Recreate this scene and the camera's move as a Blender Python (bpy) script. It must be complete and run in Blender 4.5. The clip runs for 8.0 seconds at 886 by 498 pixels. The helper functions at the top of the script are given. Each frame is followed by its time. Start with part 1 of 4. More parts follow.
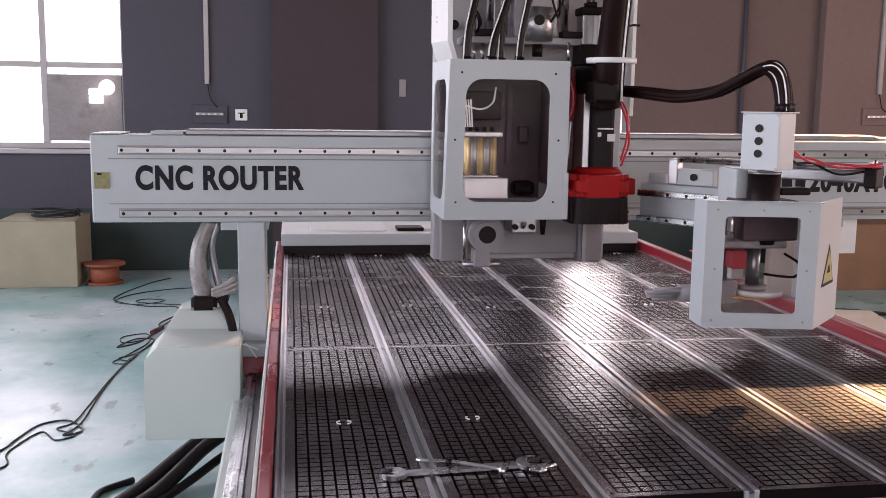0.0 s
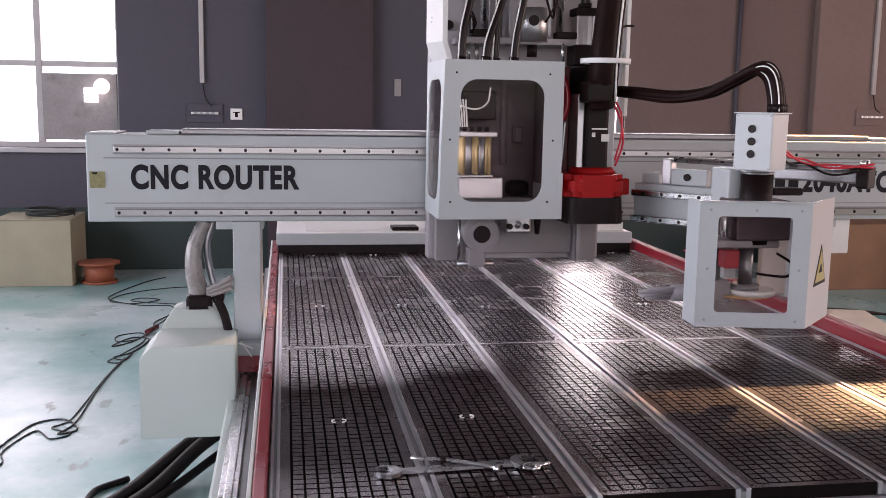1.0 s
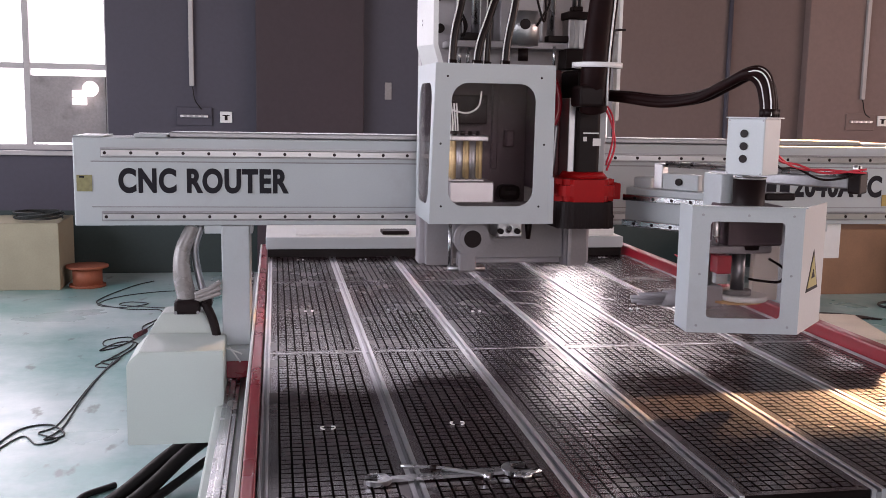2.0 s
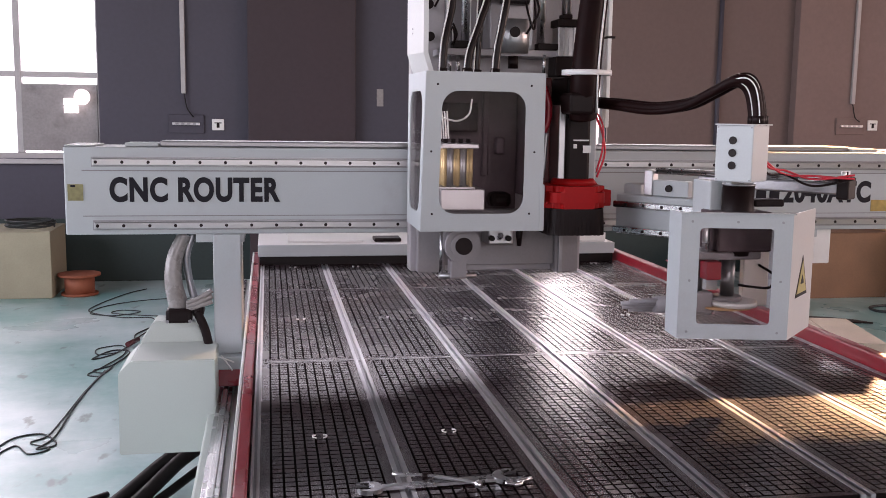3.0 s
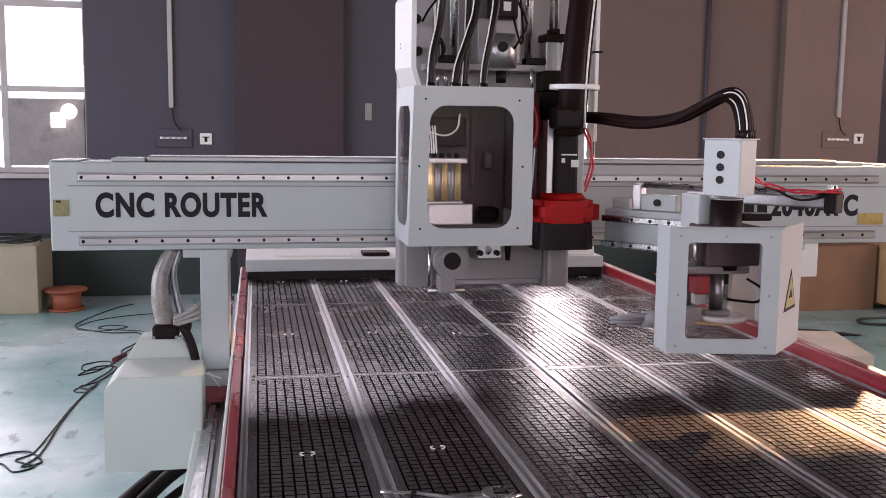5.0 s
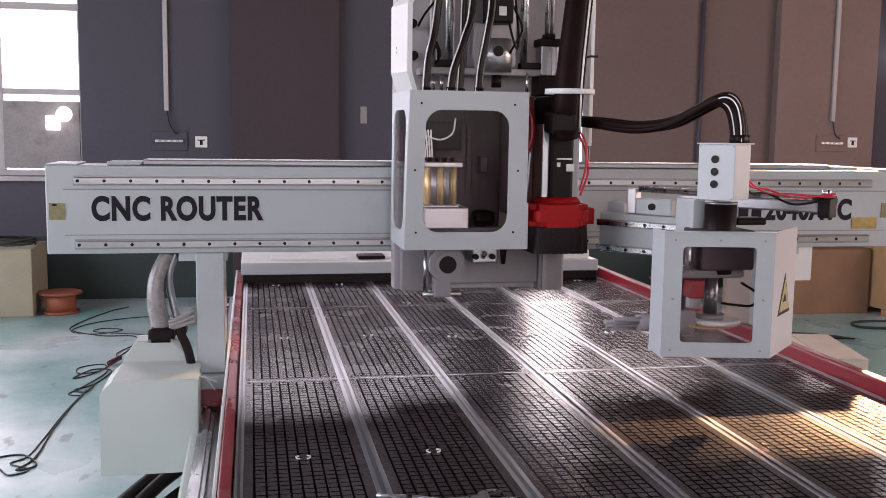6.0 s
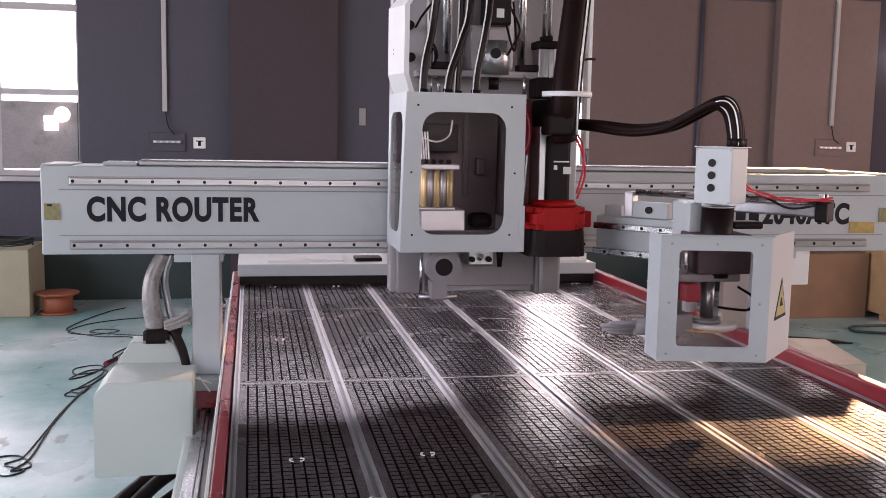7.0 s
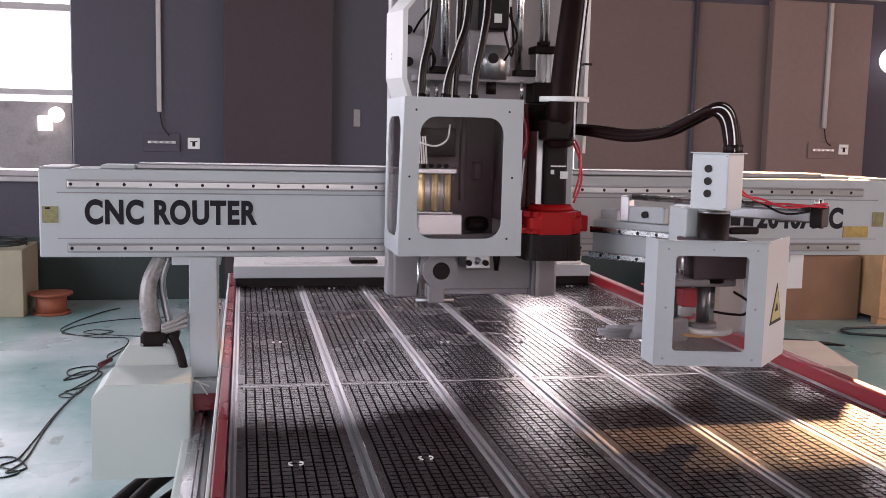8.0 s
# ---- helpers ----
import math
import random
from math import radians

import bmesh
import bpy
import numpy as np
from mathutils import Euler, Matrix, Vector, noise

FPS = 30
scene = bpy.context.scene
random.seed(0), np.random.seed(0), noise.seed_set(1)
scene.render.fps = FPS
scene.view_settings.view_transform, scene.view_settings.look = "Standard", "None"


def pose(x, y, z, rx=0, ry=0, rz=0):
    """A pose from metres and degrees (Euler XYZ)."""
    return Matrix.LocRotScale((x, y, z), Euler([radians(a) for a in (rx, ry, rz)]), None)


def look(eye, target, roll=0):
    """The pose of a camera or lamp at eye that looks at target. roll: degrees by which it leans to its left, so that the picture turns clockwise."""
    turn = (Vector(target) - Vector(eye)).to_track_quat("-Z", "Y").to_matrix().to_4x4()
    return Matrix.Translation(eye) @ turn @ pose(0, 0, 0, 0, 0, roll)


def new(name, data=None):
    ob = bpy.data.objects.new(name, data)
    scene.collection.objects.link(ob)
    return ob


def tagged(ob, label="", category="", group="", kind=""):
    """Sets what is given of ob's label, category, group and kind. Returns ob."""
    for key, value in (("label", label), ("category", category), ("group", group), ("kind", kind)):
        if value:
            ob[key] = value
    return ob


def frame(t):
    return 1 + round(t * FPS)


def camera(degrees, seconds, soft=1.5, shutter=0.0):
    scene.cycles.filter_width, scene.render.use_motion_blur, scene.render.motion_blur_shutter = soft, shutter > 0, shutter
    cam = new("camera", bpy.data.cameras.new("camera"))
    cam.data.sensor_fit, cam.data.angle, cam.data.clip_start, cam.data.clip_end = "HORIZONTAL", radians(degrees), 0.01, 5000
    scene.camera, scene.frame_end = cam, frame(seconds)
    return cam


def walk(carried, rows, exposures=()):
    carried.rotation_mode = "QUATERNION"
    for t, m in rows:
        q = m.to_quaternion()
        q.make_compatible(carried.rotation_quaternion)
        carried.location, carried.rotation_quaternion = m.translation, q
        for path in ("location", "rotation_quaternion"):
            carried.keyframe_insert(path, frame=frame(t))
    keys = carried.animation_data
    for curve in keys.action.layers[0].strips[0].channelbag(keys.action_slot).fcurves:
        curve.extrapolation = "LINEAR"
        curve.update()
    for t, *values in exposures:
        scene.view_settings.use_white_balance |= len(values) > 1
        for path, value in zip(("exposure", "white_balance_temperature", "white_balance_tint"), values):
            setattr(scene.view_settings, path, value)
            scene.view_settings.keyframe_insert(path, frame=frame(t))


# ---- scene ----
cam = camera(48.8, 8.0, soft=0.6)
PATH = [
    (0, (0.033, 0.107, 1.654), (0.34, 2.062, 1.364), 0.8),
    (0.5, (0.034, 0.098, 1.656), (0.343, 2.053, 1.365), 0.9),
    (1, (0.032, 0.094, 1.656), (0.349, 2.047, 1.365), 0.9),
    (2.5, (0.038, 0.126, 1.658), (0.382, 2.077, 1.38), 1.0),
    (3, (0.041, 0.11, 1.664), (0.391, 2.06, 1.392), 0.8),
    (3.5, (0.045, 0.117, 1.665), (0.4, 2.068, 1.401), 0.7),
    (4, (0.05, 0.122, 1.665), (0.409, 2.072, 1.409), 0.5),
    (4.5, (0.048, 0.123, 1.666), (0.413, 2.073, 1.416), 0.6),
    (6, (0.041, 0.113, 1.672), (0.424, 2.062, 1.433), 0.8),
    (6.5, (0.05, 0.111, 1.673), (0.433, 2.06, 1.435), 0.9),
    (7, (0.052, 0.121, 1.671), (0.437, 2.069, 1.437), 1.1),
    (7.5, (0.04, 0.095, 1.684), (0.432, 2.042, 1.45), 1.2),
    (8, (0.033, 0.111, 1.686), (0.433, 2.056, 1.452), 1.3),
]
walk(cam, [(t, look(eye, target, roll)) for t, eye, target, roll in PATH], exposures=[(0, 2.2, 6750, 29), (8, 2.2, 6750, 29)])

# ---- world, sun, large lights, exposure ----
SUN_DIR = Vector((0.643, 0.766, 0.52)).normalized()     # towards the sun
world = bpy.data.worlds.new("sky")
scene.world = world
world.use_nodes = True
wn = world.node_tree.nodes
sky = wn.new("ShaderNodeTexSky")
sky.sky_type, sky.sun_disc = "NISHITA", False
sky.sun_elevation = math.asin(SUN_DIR.z)
sky.sun_rotation = math.atan2(SUN_DIR.x, SUN_DIR.y)
wn["Background"].inputs["Strength"].default_value = 0.05
world.node_tree.links.new(sky.outputs[0], wn["Background"].inputs[0])
sun = new("sun", bpy.data.lights.new("sun", "SUN"))
sun.data.energy, sun.data.angle, sun.data.color = 3.2, radians(1.5), (1.0, 0.62, 0.31)
sun.matrix_world = look(SUN_DIR * 30, (0, 0, 0))


def fill_light(name, at, target, w, h, watts, color):
    """An unseen area lamp, added as soft fill in front of a wall opening."""
    lamp = new(name, bpy.data.lights.new(name, "AREA"))
    lamp.data.shape, lamp.data.size, lamp.data.size_y = "RECTANGLE", w, h
    lamp.data.energy, lamp.data.color = watts, color
    lamp.matrix_world = look(at, target)
    return lamp


# Added fill from three sides; the east one is tinted for warm haze.
fill_light("fill_west", (-5.85, 3.0, 2.7), (0.0, 3.0, 1.6), 9.0, 2.6, 113, (0.88, 0.95, 1.0))
fill_light("fill_south", (1.5, -5.85, 2.8), (1.5, 2.0, 1.2), 9.0, 2.6, 44, (1.0, 0.97, 0.93))
fill_light("fill_east", (9.85, 2.0, 2.8), (2.0, 3.0, 1.2), 8.0, 2.6, 86, (1.0, 0.77, 0.66))

# ---- materials ----


def material(name, color, rough=0.5, metal=0.0, vary=0.12, scale=6.0, bump=0.05, grain=60.0, coat=0.0, stain=None, stain_scale=2.0, stain_at=(0.55, 0.7), island=0.0, spec=0.5, speck=None):
    """A painted, metal or mineral surface: broad stains and fine grain in colour, roughness and relief."""
    m = bpy.data.materials.new(name)
    m.use_nodes = True
    nt = m.node_tree
    n, l = nt.nodes, nt.links
    b = n["Principled BSDF"]
    tc = n.new("ShaderNodeTexCoord")
    big = n.new("ShaderNodeTexNoise")
    big.inputs["Scale"].default_value, big.inputs["Detail"].default_value = scale, 5
    fine = n.new("ShaderNodeTexNoise")
    fine.inputs["Scale"].default_value, fine.inputs["Detail"].default_value = grain, 3
    l.new(tc.outputs["Object"], big.inputs["Vector"])
    l.new(tc.outputs["Object"], fine.inputs["Vector"])
    ramp = n.new("ShaderNodeValToRGB")
    lo = [c * (1 - vary) for c in color]
    hi = [min(1, c * (1 + vary)) for c in color]
    ramp.color_ramp.elements[0].position, ramp.color_ramp.elements[0].color = 0.3, (*lo, 1)
    ramp.color_ramp.elements[1].position, ramp.color_ramp.elements[1].color = 0.7, (*hi, 1)
    mixf = n.new("ShaderNodeMath")
    mixf.operation = "MULTIPLY_ADD"
    mixf.inputs[1].default_value = 0.35
    l.new(fine.outputs[0], mixf.inputs[0])
    sc = n.new("ShaderNodeMath")
    sc.operation = "MULTIPLY"
    sc.inputs[1].default_value = 0.65
    l.new(big.outputs[0], sc.inputs[0])
    l.new(sc.outputs[0], mixf.inputs[2])
    l.new(mixf.outputs[0], ramp.inputs[0])
    out = ramp.outputs[0]
    if stain:
        st = n.new("ShaderNodeTexNoise")
        st.inputs["Scale"].default_value, st.inputs["Detail"].default_value = stain_scale, 8
        st.inputs["Roughness"].default_value = 0.65
        l.new(tc.outputs["Object"], st.inputs["Vector"])
        sr = n.new("ShaderNodeMapRange")
        sr.inputs["From Min"].default_value, sr.inputs["From Max"].default_value = stain_at
        l.new(st.outputs[0], sr.inputs["Value"])
        mx = n.new("ShaderNodeMix")
        mx.data_type = "RGBA"
        mx.inputs["B"].default_value = (*stain, 1)
        l.new(sr.outputs[0], mx.inputs["Factor"])
        l.new(out, mx.inputs["A"])
        out = mx.outputs["Result"]
    if speck:
        sp = n.new("ShaderNodeTexNoise")
        sp.inputs["Scale"].default_value, sp.inputs["Detail"].default_value = 7.0, 6
        wp = n.new("ShaderNodeMapping")
        wp.inputs["Scale"].default_value = (1.0, 0.45, 1.0)
        l.new(tc.outputs["Object"], wp.inputs["Vector"])
        l.new(wp.outputs[0], sp.inputs["Vector"])
        pr = n.new("ShaderNodeMapRange")
        pr.inputs["From Min"].default_value, pr.inputs["From Max"].default_value, pr.inputs["To Max"].default_value = 0.635, 0.70, 0.7
        l.new(sp.outputs[0], pr.inputs["Value"])
        px = n.new("ShaderNodeMix")
        px.data_type = "RGBA"
        px.inputs["B"].default_value = (*speck, 1)
        l.new(pr.outputs[0], px.inputs["Factor"])
        l.new(out, px.inputs["A"])
        out = px.outputs["Result"]
    if island:
        ge = n.new("ShaderNodeNewGeometry")
        ir = n.new("ShaderNodeMapRange")
        ir.inputs["To Min"].default_value, ir.inputs["To Max"].default_value = 1 - island, 1 + island
        l.new(ge.outputs["Random Per Island"], ir.inputs["Value"])
        mu = n.new("ShaderNodeVectorMath")
        mu.operation = "SCALE"
        l.new(out, mu.inputs[0])
        l.new(ir.outputs[0], mu.inputs["Scale"])
        out = mu.outputs[0]
    l.new(out, b.inputs["Base Color"])
    rr = n.new("ShaderNodeMapRange")
    rr.inputs["To Min"].default_value, rr.inputs["To Max"].default_value = max(0.02, rough - 0.1), min(1, rough + 0.1)
    l.new(big.outputs[0], rr.inputs["Value"])
    l.new(rr.outputs[0], b.inputs["Roughness"])
    b.inputs["Metallic"].default_value = metal
    b.inputs["Specular IOR Level"].default_value = spec
    b.inputs["Coat Weight"].default_value = coat
    if bump:
        bp = n.new("ShaderNodeBump")
        bp.inputs["Strength"].default_value, bp.inputs["Distance"].default_value = bump, 0.004
        l.new(fine.outputs[0], bp.inputs["Height"])
        l.new(bp.outputs[0], b.inputs["Normal"])
    return m


def clear(name, tint=(0.9, 0.92, 0.92), rough=0.05):
    m = bpy.data.materials.new(name)
    m.use_nodes = True
    b = m.node_tree.nodes["Principled BSDF"]
    b.inputs["Base Color"].default_value = (*tint, 1)
    b.inputs["Transmission Weight"].default_value = 1.0
    b.inputs["Roughness"].default_value = rough
    b.inputs["IOR"].default_value = 1.1
    return m


def glow(name, color, strength):
    m = bpy.data.materials.new(name)
    m.use_nodes = True
    b = m.node_tree.nodes["Principled BSDF"]
    b.inputs["Base Color"].default_value = (*color, 1)
    b.inputs["Emission Color"].default_value = (*color, 1)
    b.inputs["Emission Strength"].default_value = strength
    return m


M_PAINT = material("machine_paint", (0.445, 0.480, 0.492), 0.42, vary=0.06, scale=3, bump=0.03, grain=180, stain=(0.40, 0.40, 0.41), stain_scale=4.0, stain_at=(0.58, 0.80))
M_PAINT2 = material("cover_paint", (0.52, 0.57, 0.53), 0.5, vary=0.05, scale=3, bump=0.03, grain=180)
M_STEEL = material("ground_steel", (0.58, 0.59, 0.60), 0.26, 1.0, vary=0.12, scale=14, grain=240, bump=0.008)
M_ALU = material("aluminium", (0.55, 0.55, 0.56), 0.42, 1.0, vary=0.12, scale=9, grain=200, bump=0.012)
M_RAIL = material("machined_rail", (0.44, 0.44, 0.45), 0.32, 1.0, vary=0.05, scale=4, grain=90, bump=0.0)
M_SLOT = material("anodised_slot_rail", (0.47, 0.47, 0.49), 0.32, 1.0, vary=0.06, scale=3, grain=60, bump=0.004)
M_PLATE = material("grey_machine_plate", (0.36, 0.34, 0.355), 0.42, vary=0.08, scale=5, grain=120)
M_SATIN = material("satin_white_sheet", (0.60, 0.60, 0.59), 0.30, vary=0.06, scale=3, grain=140, bump=0.02)
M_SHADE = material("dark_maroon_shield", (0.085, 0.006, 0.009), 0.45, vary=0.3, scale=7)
M_DULL = material("dull_steel", (0.32, 0.32, 0.33), 0.42, 1.0, vary=0.15, scale=9, grain=120, bump=0.01)
M_CHROME = material("chrome", (0.86, 0.86, 0.87), 0.27, 1.0, vary=0.05, bump=0)
M_BRASS = material("brass", (0.66, 0.50, 0.26), 0.42, 0.4, vary=0.05, scale=2, bump=0)
M_BLACK = material("black_plastic", (0.008, 0.003, 0.003), 0.5, vary=0.25, scale=12, spec=0.2)
M_RUBBER = material("black_rubber", (0.009, 0.006, 0.006), 0.5, spec=0.25, vary=0.3, scale=20, grain=200, bump=0.1)
M_SLEEVE = material("braided_sleeve", (0.007, 0.003, 0.003), 0.32, spec=0.3, vary=0.4, scale=30, grain=320, bump=0.06)
M_TRUNK = material("dusty_maroon_sleeve", (0.010, 0.0020, 0.0020), 0.55, vary=0.35, scale=25, grain=260, bump=0.06, spec=0.12)
M_RED = material("red_paint", (0.27, 0.008, 0.018), 0.38, vary=0.18, scale=5, coat=0.2)
M_DKRED = material("dark_red_paint", (0.26, 0.008, 0.018), 0.28, vary=0.22, scale=5)
M_NOSE = material("red_plastic", (0.34, 0.004, 0.004), 0.5, spec=0.2, vary=0.12, scale=9)
M_HOSERED = material("red_hose", (0.65, 0.03, 0.05), 0.4, vary=0.1)
M_BOARD = material("phenolic_board", (0.022, 0.008, 0.011), 0.255, spec=0.9, vary=0.25, scale=5, grain=90, bump=0.03, island=0.22)
# Near-black: the shade down in the milled gaps is part of this colour.
M_GROOVE = material("milled_groove_shade", (0.005, 0.003, 0.003), 0.8, spec=0.1, vary=0.3, scale=8)
M_GREY = material("cast_grey", (0.24, 0.225, 0.235), 0.5, vary=0.1, scale=7, grain=120)
M_FLOOR = material("painted_floor", (0.20, 0.40, 0.385), 0.30, vary=0.12, scale=0.9, bump=0.05, grain=30, stain=(0.60, 0.70, 0.70), stain_scale=0.5, stain_at=(0.40, 0.60), speck=(0.10, 0.13, 0.13))
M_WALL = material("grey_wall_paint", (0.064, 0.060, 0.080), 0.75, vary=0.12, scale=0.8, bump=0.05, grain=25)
# Wall tones with sunward haze and falloff from the window put into the colour.
M_WALLW = material("warm_haze_wall_tone", (0.152, 0.108, 0.101), 0.75, vary=0.12, scale=0.8, bump=0.05, grain=25)
M_WALLE = material("sun_haze_wall_tone", (0.212, 0.150, 0.136), 0.75, vary=0.12, scale=0.8, bump=0.05, grain=25)
M_WALLB = material("dim_maroon_wall_tone", (0.049, 0.034, 0.040), 0.75, vary=0.14, scale=0.9, bump=0.05, grain=25)
M_GREEN = material("green_dado_paint", (0.020, 0.036, 0.033), 0.6, vary=0.2, scale=1.5, grain=40)
M_BOARDING = material("weathered_board", (0.29, 0.27, 0.27), 0.8, vary=0.25, scale=3, grain=50, stain=(0.16, 0.15, 0.15), stain_scale=3, stain_at=(0.5, 0.7))
M_CEIL = material("ceiling_sheet", (0.10, 0.095, 0.095), 0.8, vary=0.15, scale=1)
M_FRAME = material("window_frame_paint", (0.40, 0.38, 0.38), 0.5, vary=0.12)
# Cardboard brown with the shade by the crate put into it.
M_CARDSHADE = material("cardboard", (0.23, 0.13, 0.075), 0.85, vary=0.14, scale=4, grain=70)
M_CARDPALE = material("pale_carton", (0.33, 0.30, 0.21), 0.85, vary=0.12, scale=4, grain=70)
M_CARDLIGHT = material("bleached_carton", (0.62, 0.55, 0.45), 0.85, vary=0.12, scale=4, grain=70)
M_TOOL = material("tool_steel", (0.40, 0.40, 0.41), 0.28, 1.0, vary=0.25, scale=25, grain=200)
M_CRATE = material("plywood", (0.50, 0.30, 0.15), 0.75, vary=0.2, scale=5, grain=60)
M_REEL = material("orange_reel_wood", (0.30, 0.085, 0.040), 0.7, vary=0.2, scale=6)
M_CABLE = material("dark_cable", (0.020, 0.026, 0.026), 0.45, vary=0.2, scale=30)
M_WHITE = material("white_plastic", (0.78, 0.78, 0.76), 0.4, vary=0.05)
M_DUCT = material("clear_ribbed_duct", (0.27, 0.25, 0.24), 0.28, vary=0.2, scale=15)
M_INK = material("lettering_vinyl", (0.010, 0.009, 0.014), 0.5, spec=0.2, vary=0.15)
M_YELLOW = material("yellow_label", (0.42, 0.29, 0.08), 0.5, vary=0.2, scale=30)
M_WARN = material("faded_warning_yellow", (0.46, 0.40, 0.16), 0.4, vary=0.15, scale=30)
M_TAG = material("olive_label", (0.24, 0.22, 0.10), 0.5, vary=0.25, scale=30)
M_ZIP = material("white_cable_tie", (0.8, 0.8, 0.8), 0.35, vary=0.05)
M_GLASS = clear("acrylic_pane", (0.80, 0.77, 0.77), 0.06)
M_SKYPANE = glow("bright_overcast_pane", (0.95, 0.97, 1.0), 0.95)
# Glow of the added card that the bed's far left reflects.
M_MIDPANE = glow("mid_sheen_card", (0.95, 0.98, 1.03), 1.2)
M_SUNPANE = glow("sky_near_sun", (1.0, 0.97, 0.94), 2.6)
# Dark plates; also carries the shade inside the drill cover.
M_DARK = material("dark_plate_and_shade", (0.060, 0.036, 0.042), 0.5, vary=0.25, scale=8)
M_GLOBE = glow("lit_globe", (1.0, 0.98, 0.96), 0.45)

# ---- mesh helpers ----


def box(bm, x0, y0, z0, x1, y1, z1, bev=0.0):
    """A box in bm, its edges rounded by bev."""
    vs = [bm.verts.new((x, y, z)) for x in (x0, x1) for y in (y0, y1) for z in (z0, z1)]
    fs = [bm.faces.new([vs[i] for i in f]) for f in ((0, 1, 3, 2), (4, 6, 7, 5), (0, 4, 5, 1), (2, 3, 7, 6), (0, 2, 6, 4), (1, 5, 7, 3))]
    if bev:
        es = list({e for f in fs for e in f.edges})
        bmesh.ops.bevel(bm, geom=es, offset=bev, segments=2, affect="EDGES", profile=0.5)
    return bm


def rod(bm, p, q, r0, r1=None, seg=20):
    """A capped round bar from p to q."""
    r1 = r0 if r1 is None else r1
    p, q = Vector(p), Vector(q)
    m = Matrix.Translation((p + q) / 2) @ (q - p).to_track_quat("Z", "Y").to_matrix().to_4x4()
    made = bmesh.ops.create_cone(bm, cap_ends=True, segments=seg, radius1=r0, radius2=r1, depth=(q - p).length, matrix=m)
    for f in {f for v in made["verts"] for f in v.link_faces}:
        f.smooth = len(f.verts) == 4
    return bm


def smooth_line(pts, n=8):
    """Points of a smooth line through pts."""
    pts = [Vector(p) for p in pts]
    ext = [2 * pts[0] - pts[1]] + pts + [2 * pts[-1] - pts[-2]]
    out = []
    for i in range(1, len(ext) - 2):
        a, b, c, d = ext[i - 1:i + 3]
        for k in range(n):
            t = k / n
            out.append(0.5 * ((2 * b) + (c - a) * t + (2 * a - 5 * b + 4 * c - d) * t * t + (3 * b - a - 3 * c + d) * t ** 3))
    return out + [pts[-1]]


def tube(bm, pts, r, seg=10, n=8, rib=0.0):
    """A round hose along a smooth line; rib makes every second ring wider. r: a radius, or one at each end."""
    line = smooth_line(pts, n)
    ra, rb = r if isinstance(r, tuple) else (r, r)
    rings, side = [], None
    for i, p in enumerate(line):
        d = (line[min(i + 1, len(line) - 1)] - line[max(i - 1, 0)]).normalized()
        if side is None:
            side = d.orthogonal().normalized()
        side = (side - d * side.dot(d)).normalized()
        up = d.cross(side)
        rad = (ra + (rb - ra) * i / (len(line) - 1)) * (1 + (rib if i % 2 else 0))
        rings.append([bm.verts.new(p + (side * math.cos(a) + up * math.sin(a)) * rad) for a in (2 * math.pi * k / seg for k in range(seg))])
    for a, b in zip(rings, rings[1:]):
        for k in range(seg):
            f = bm.faces.new((a[k], a[(k + 1) % seg], b[(k + 1) % seg], b[k]))
            f.smooth = True
    bm.faces.new(rings[0][::-1])
    bm.faces.new(rings[-1])
    return bm


def prism(bm, outline, z0, z1, m=Matrix()):
    """An upright block over an outline of (x, y), turned by m."""
    lo = [bm.verts.new(m @ Vector((x, y, z0))) for x, y in outline]
    hi = [bm.verts.new(m @ Vector((x, y, z1))) for x, y in outline]
    k = len(outline)
    bm.faces.new(lo[::-1])
    bm.faces.new(hi)
    for i in range(k):
        bm.faces.new((lo[i], lo[(i + 1) % k], hi[(i + 1) % k], hi[i]))
    return bm


def round_rect(x0, z0, x1, z1, r, n=6):
    pts = []
    for cx, cz, a0 in ((x1 - r, z1 - r, 0), (x0 + r, z1 - r, 90), (x0 + r, z0 + r, 180), (x1 - r, z0 + r, 270)):
        for k in range(n + 1):
            a = radians(a0 + 90 * k / n)
            pts.append((cx + r * math.cos(a), cz + r * math.sin(a)))
    return pts


def panel_with_hole(bm, w, h, t, hole, r, m=Matrix()):
    """A sheet w wide and h high, t thick, with a rounded opening; in its own plane x, z, thickness along y; placed by m."""
    inner = round_rect(*hole, r)
    outer = []
    cx, cz = (hole[0] + hole[2]) / 2, (hole[1] + hole[3]) / 2
    for x, z in inner:
        dx, dz = x - cx, z - cz
        k = min([(w - cx) / dx if dx > 1e-9 else (-cx / dx if dx < -1e-9 else 1e9), (h - cz) / dz if dz > 1e-9 else (-cz / dz if dz < -1e-9 else 1e9)])
        outer.append((cx + dx * k, cz + dz * k))
    for cor in ((0, 0), (w, 0), (0, h), (w, h)):
        i = min(range(len(outer)), key=lambda j: (outer[j][0] - cor[0]) ** 2 + (outer[j][1] - cor[1]) ** 2)
        outer[i] = cor
    k = len(inner)
    grid = [[bm.verts.new(m @ Vector((x, y, z))) for x, z in ring] for ring, y in ((outer, 0), (inner, 0), (inner, t), (outer, t))]
    for a in range(4):
        p, q = grid[a], grid[(a + 1) % 4]
        for i in range(k):
            bm.faces.new((p[i], p[(i + 1) % k], q[(i + 1) % k], q[i]))
    return bm


WORLD_OF = {}


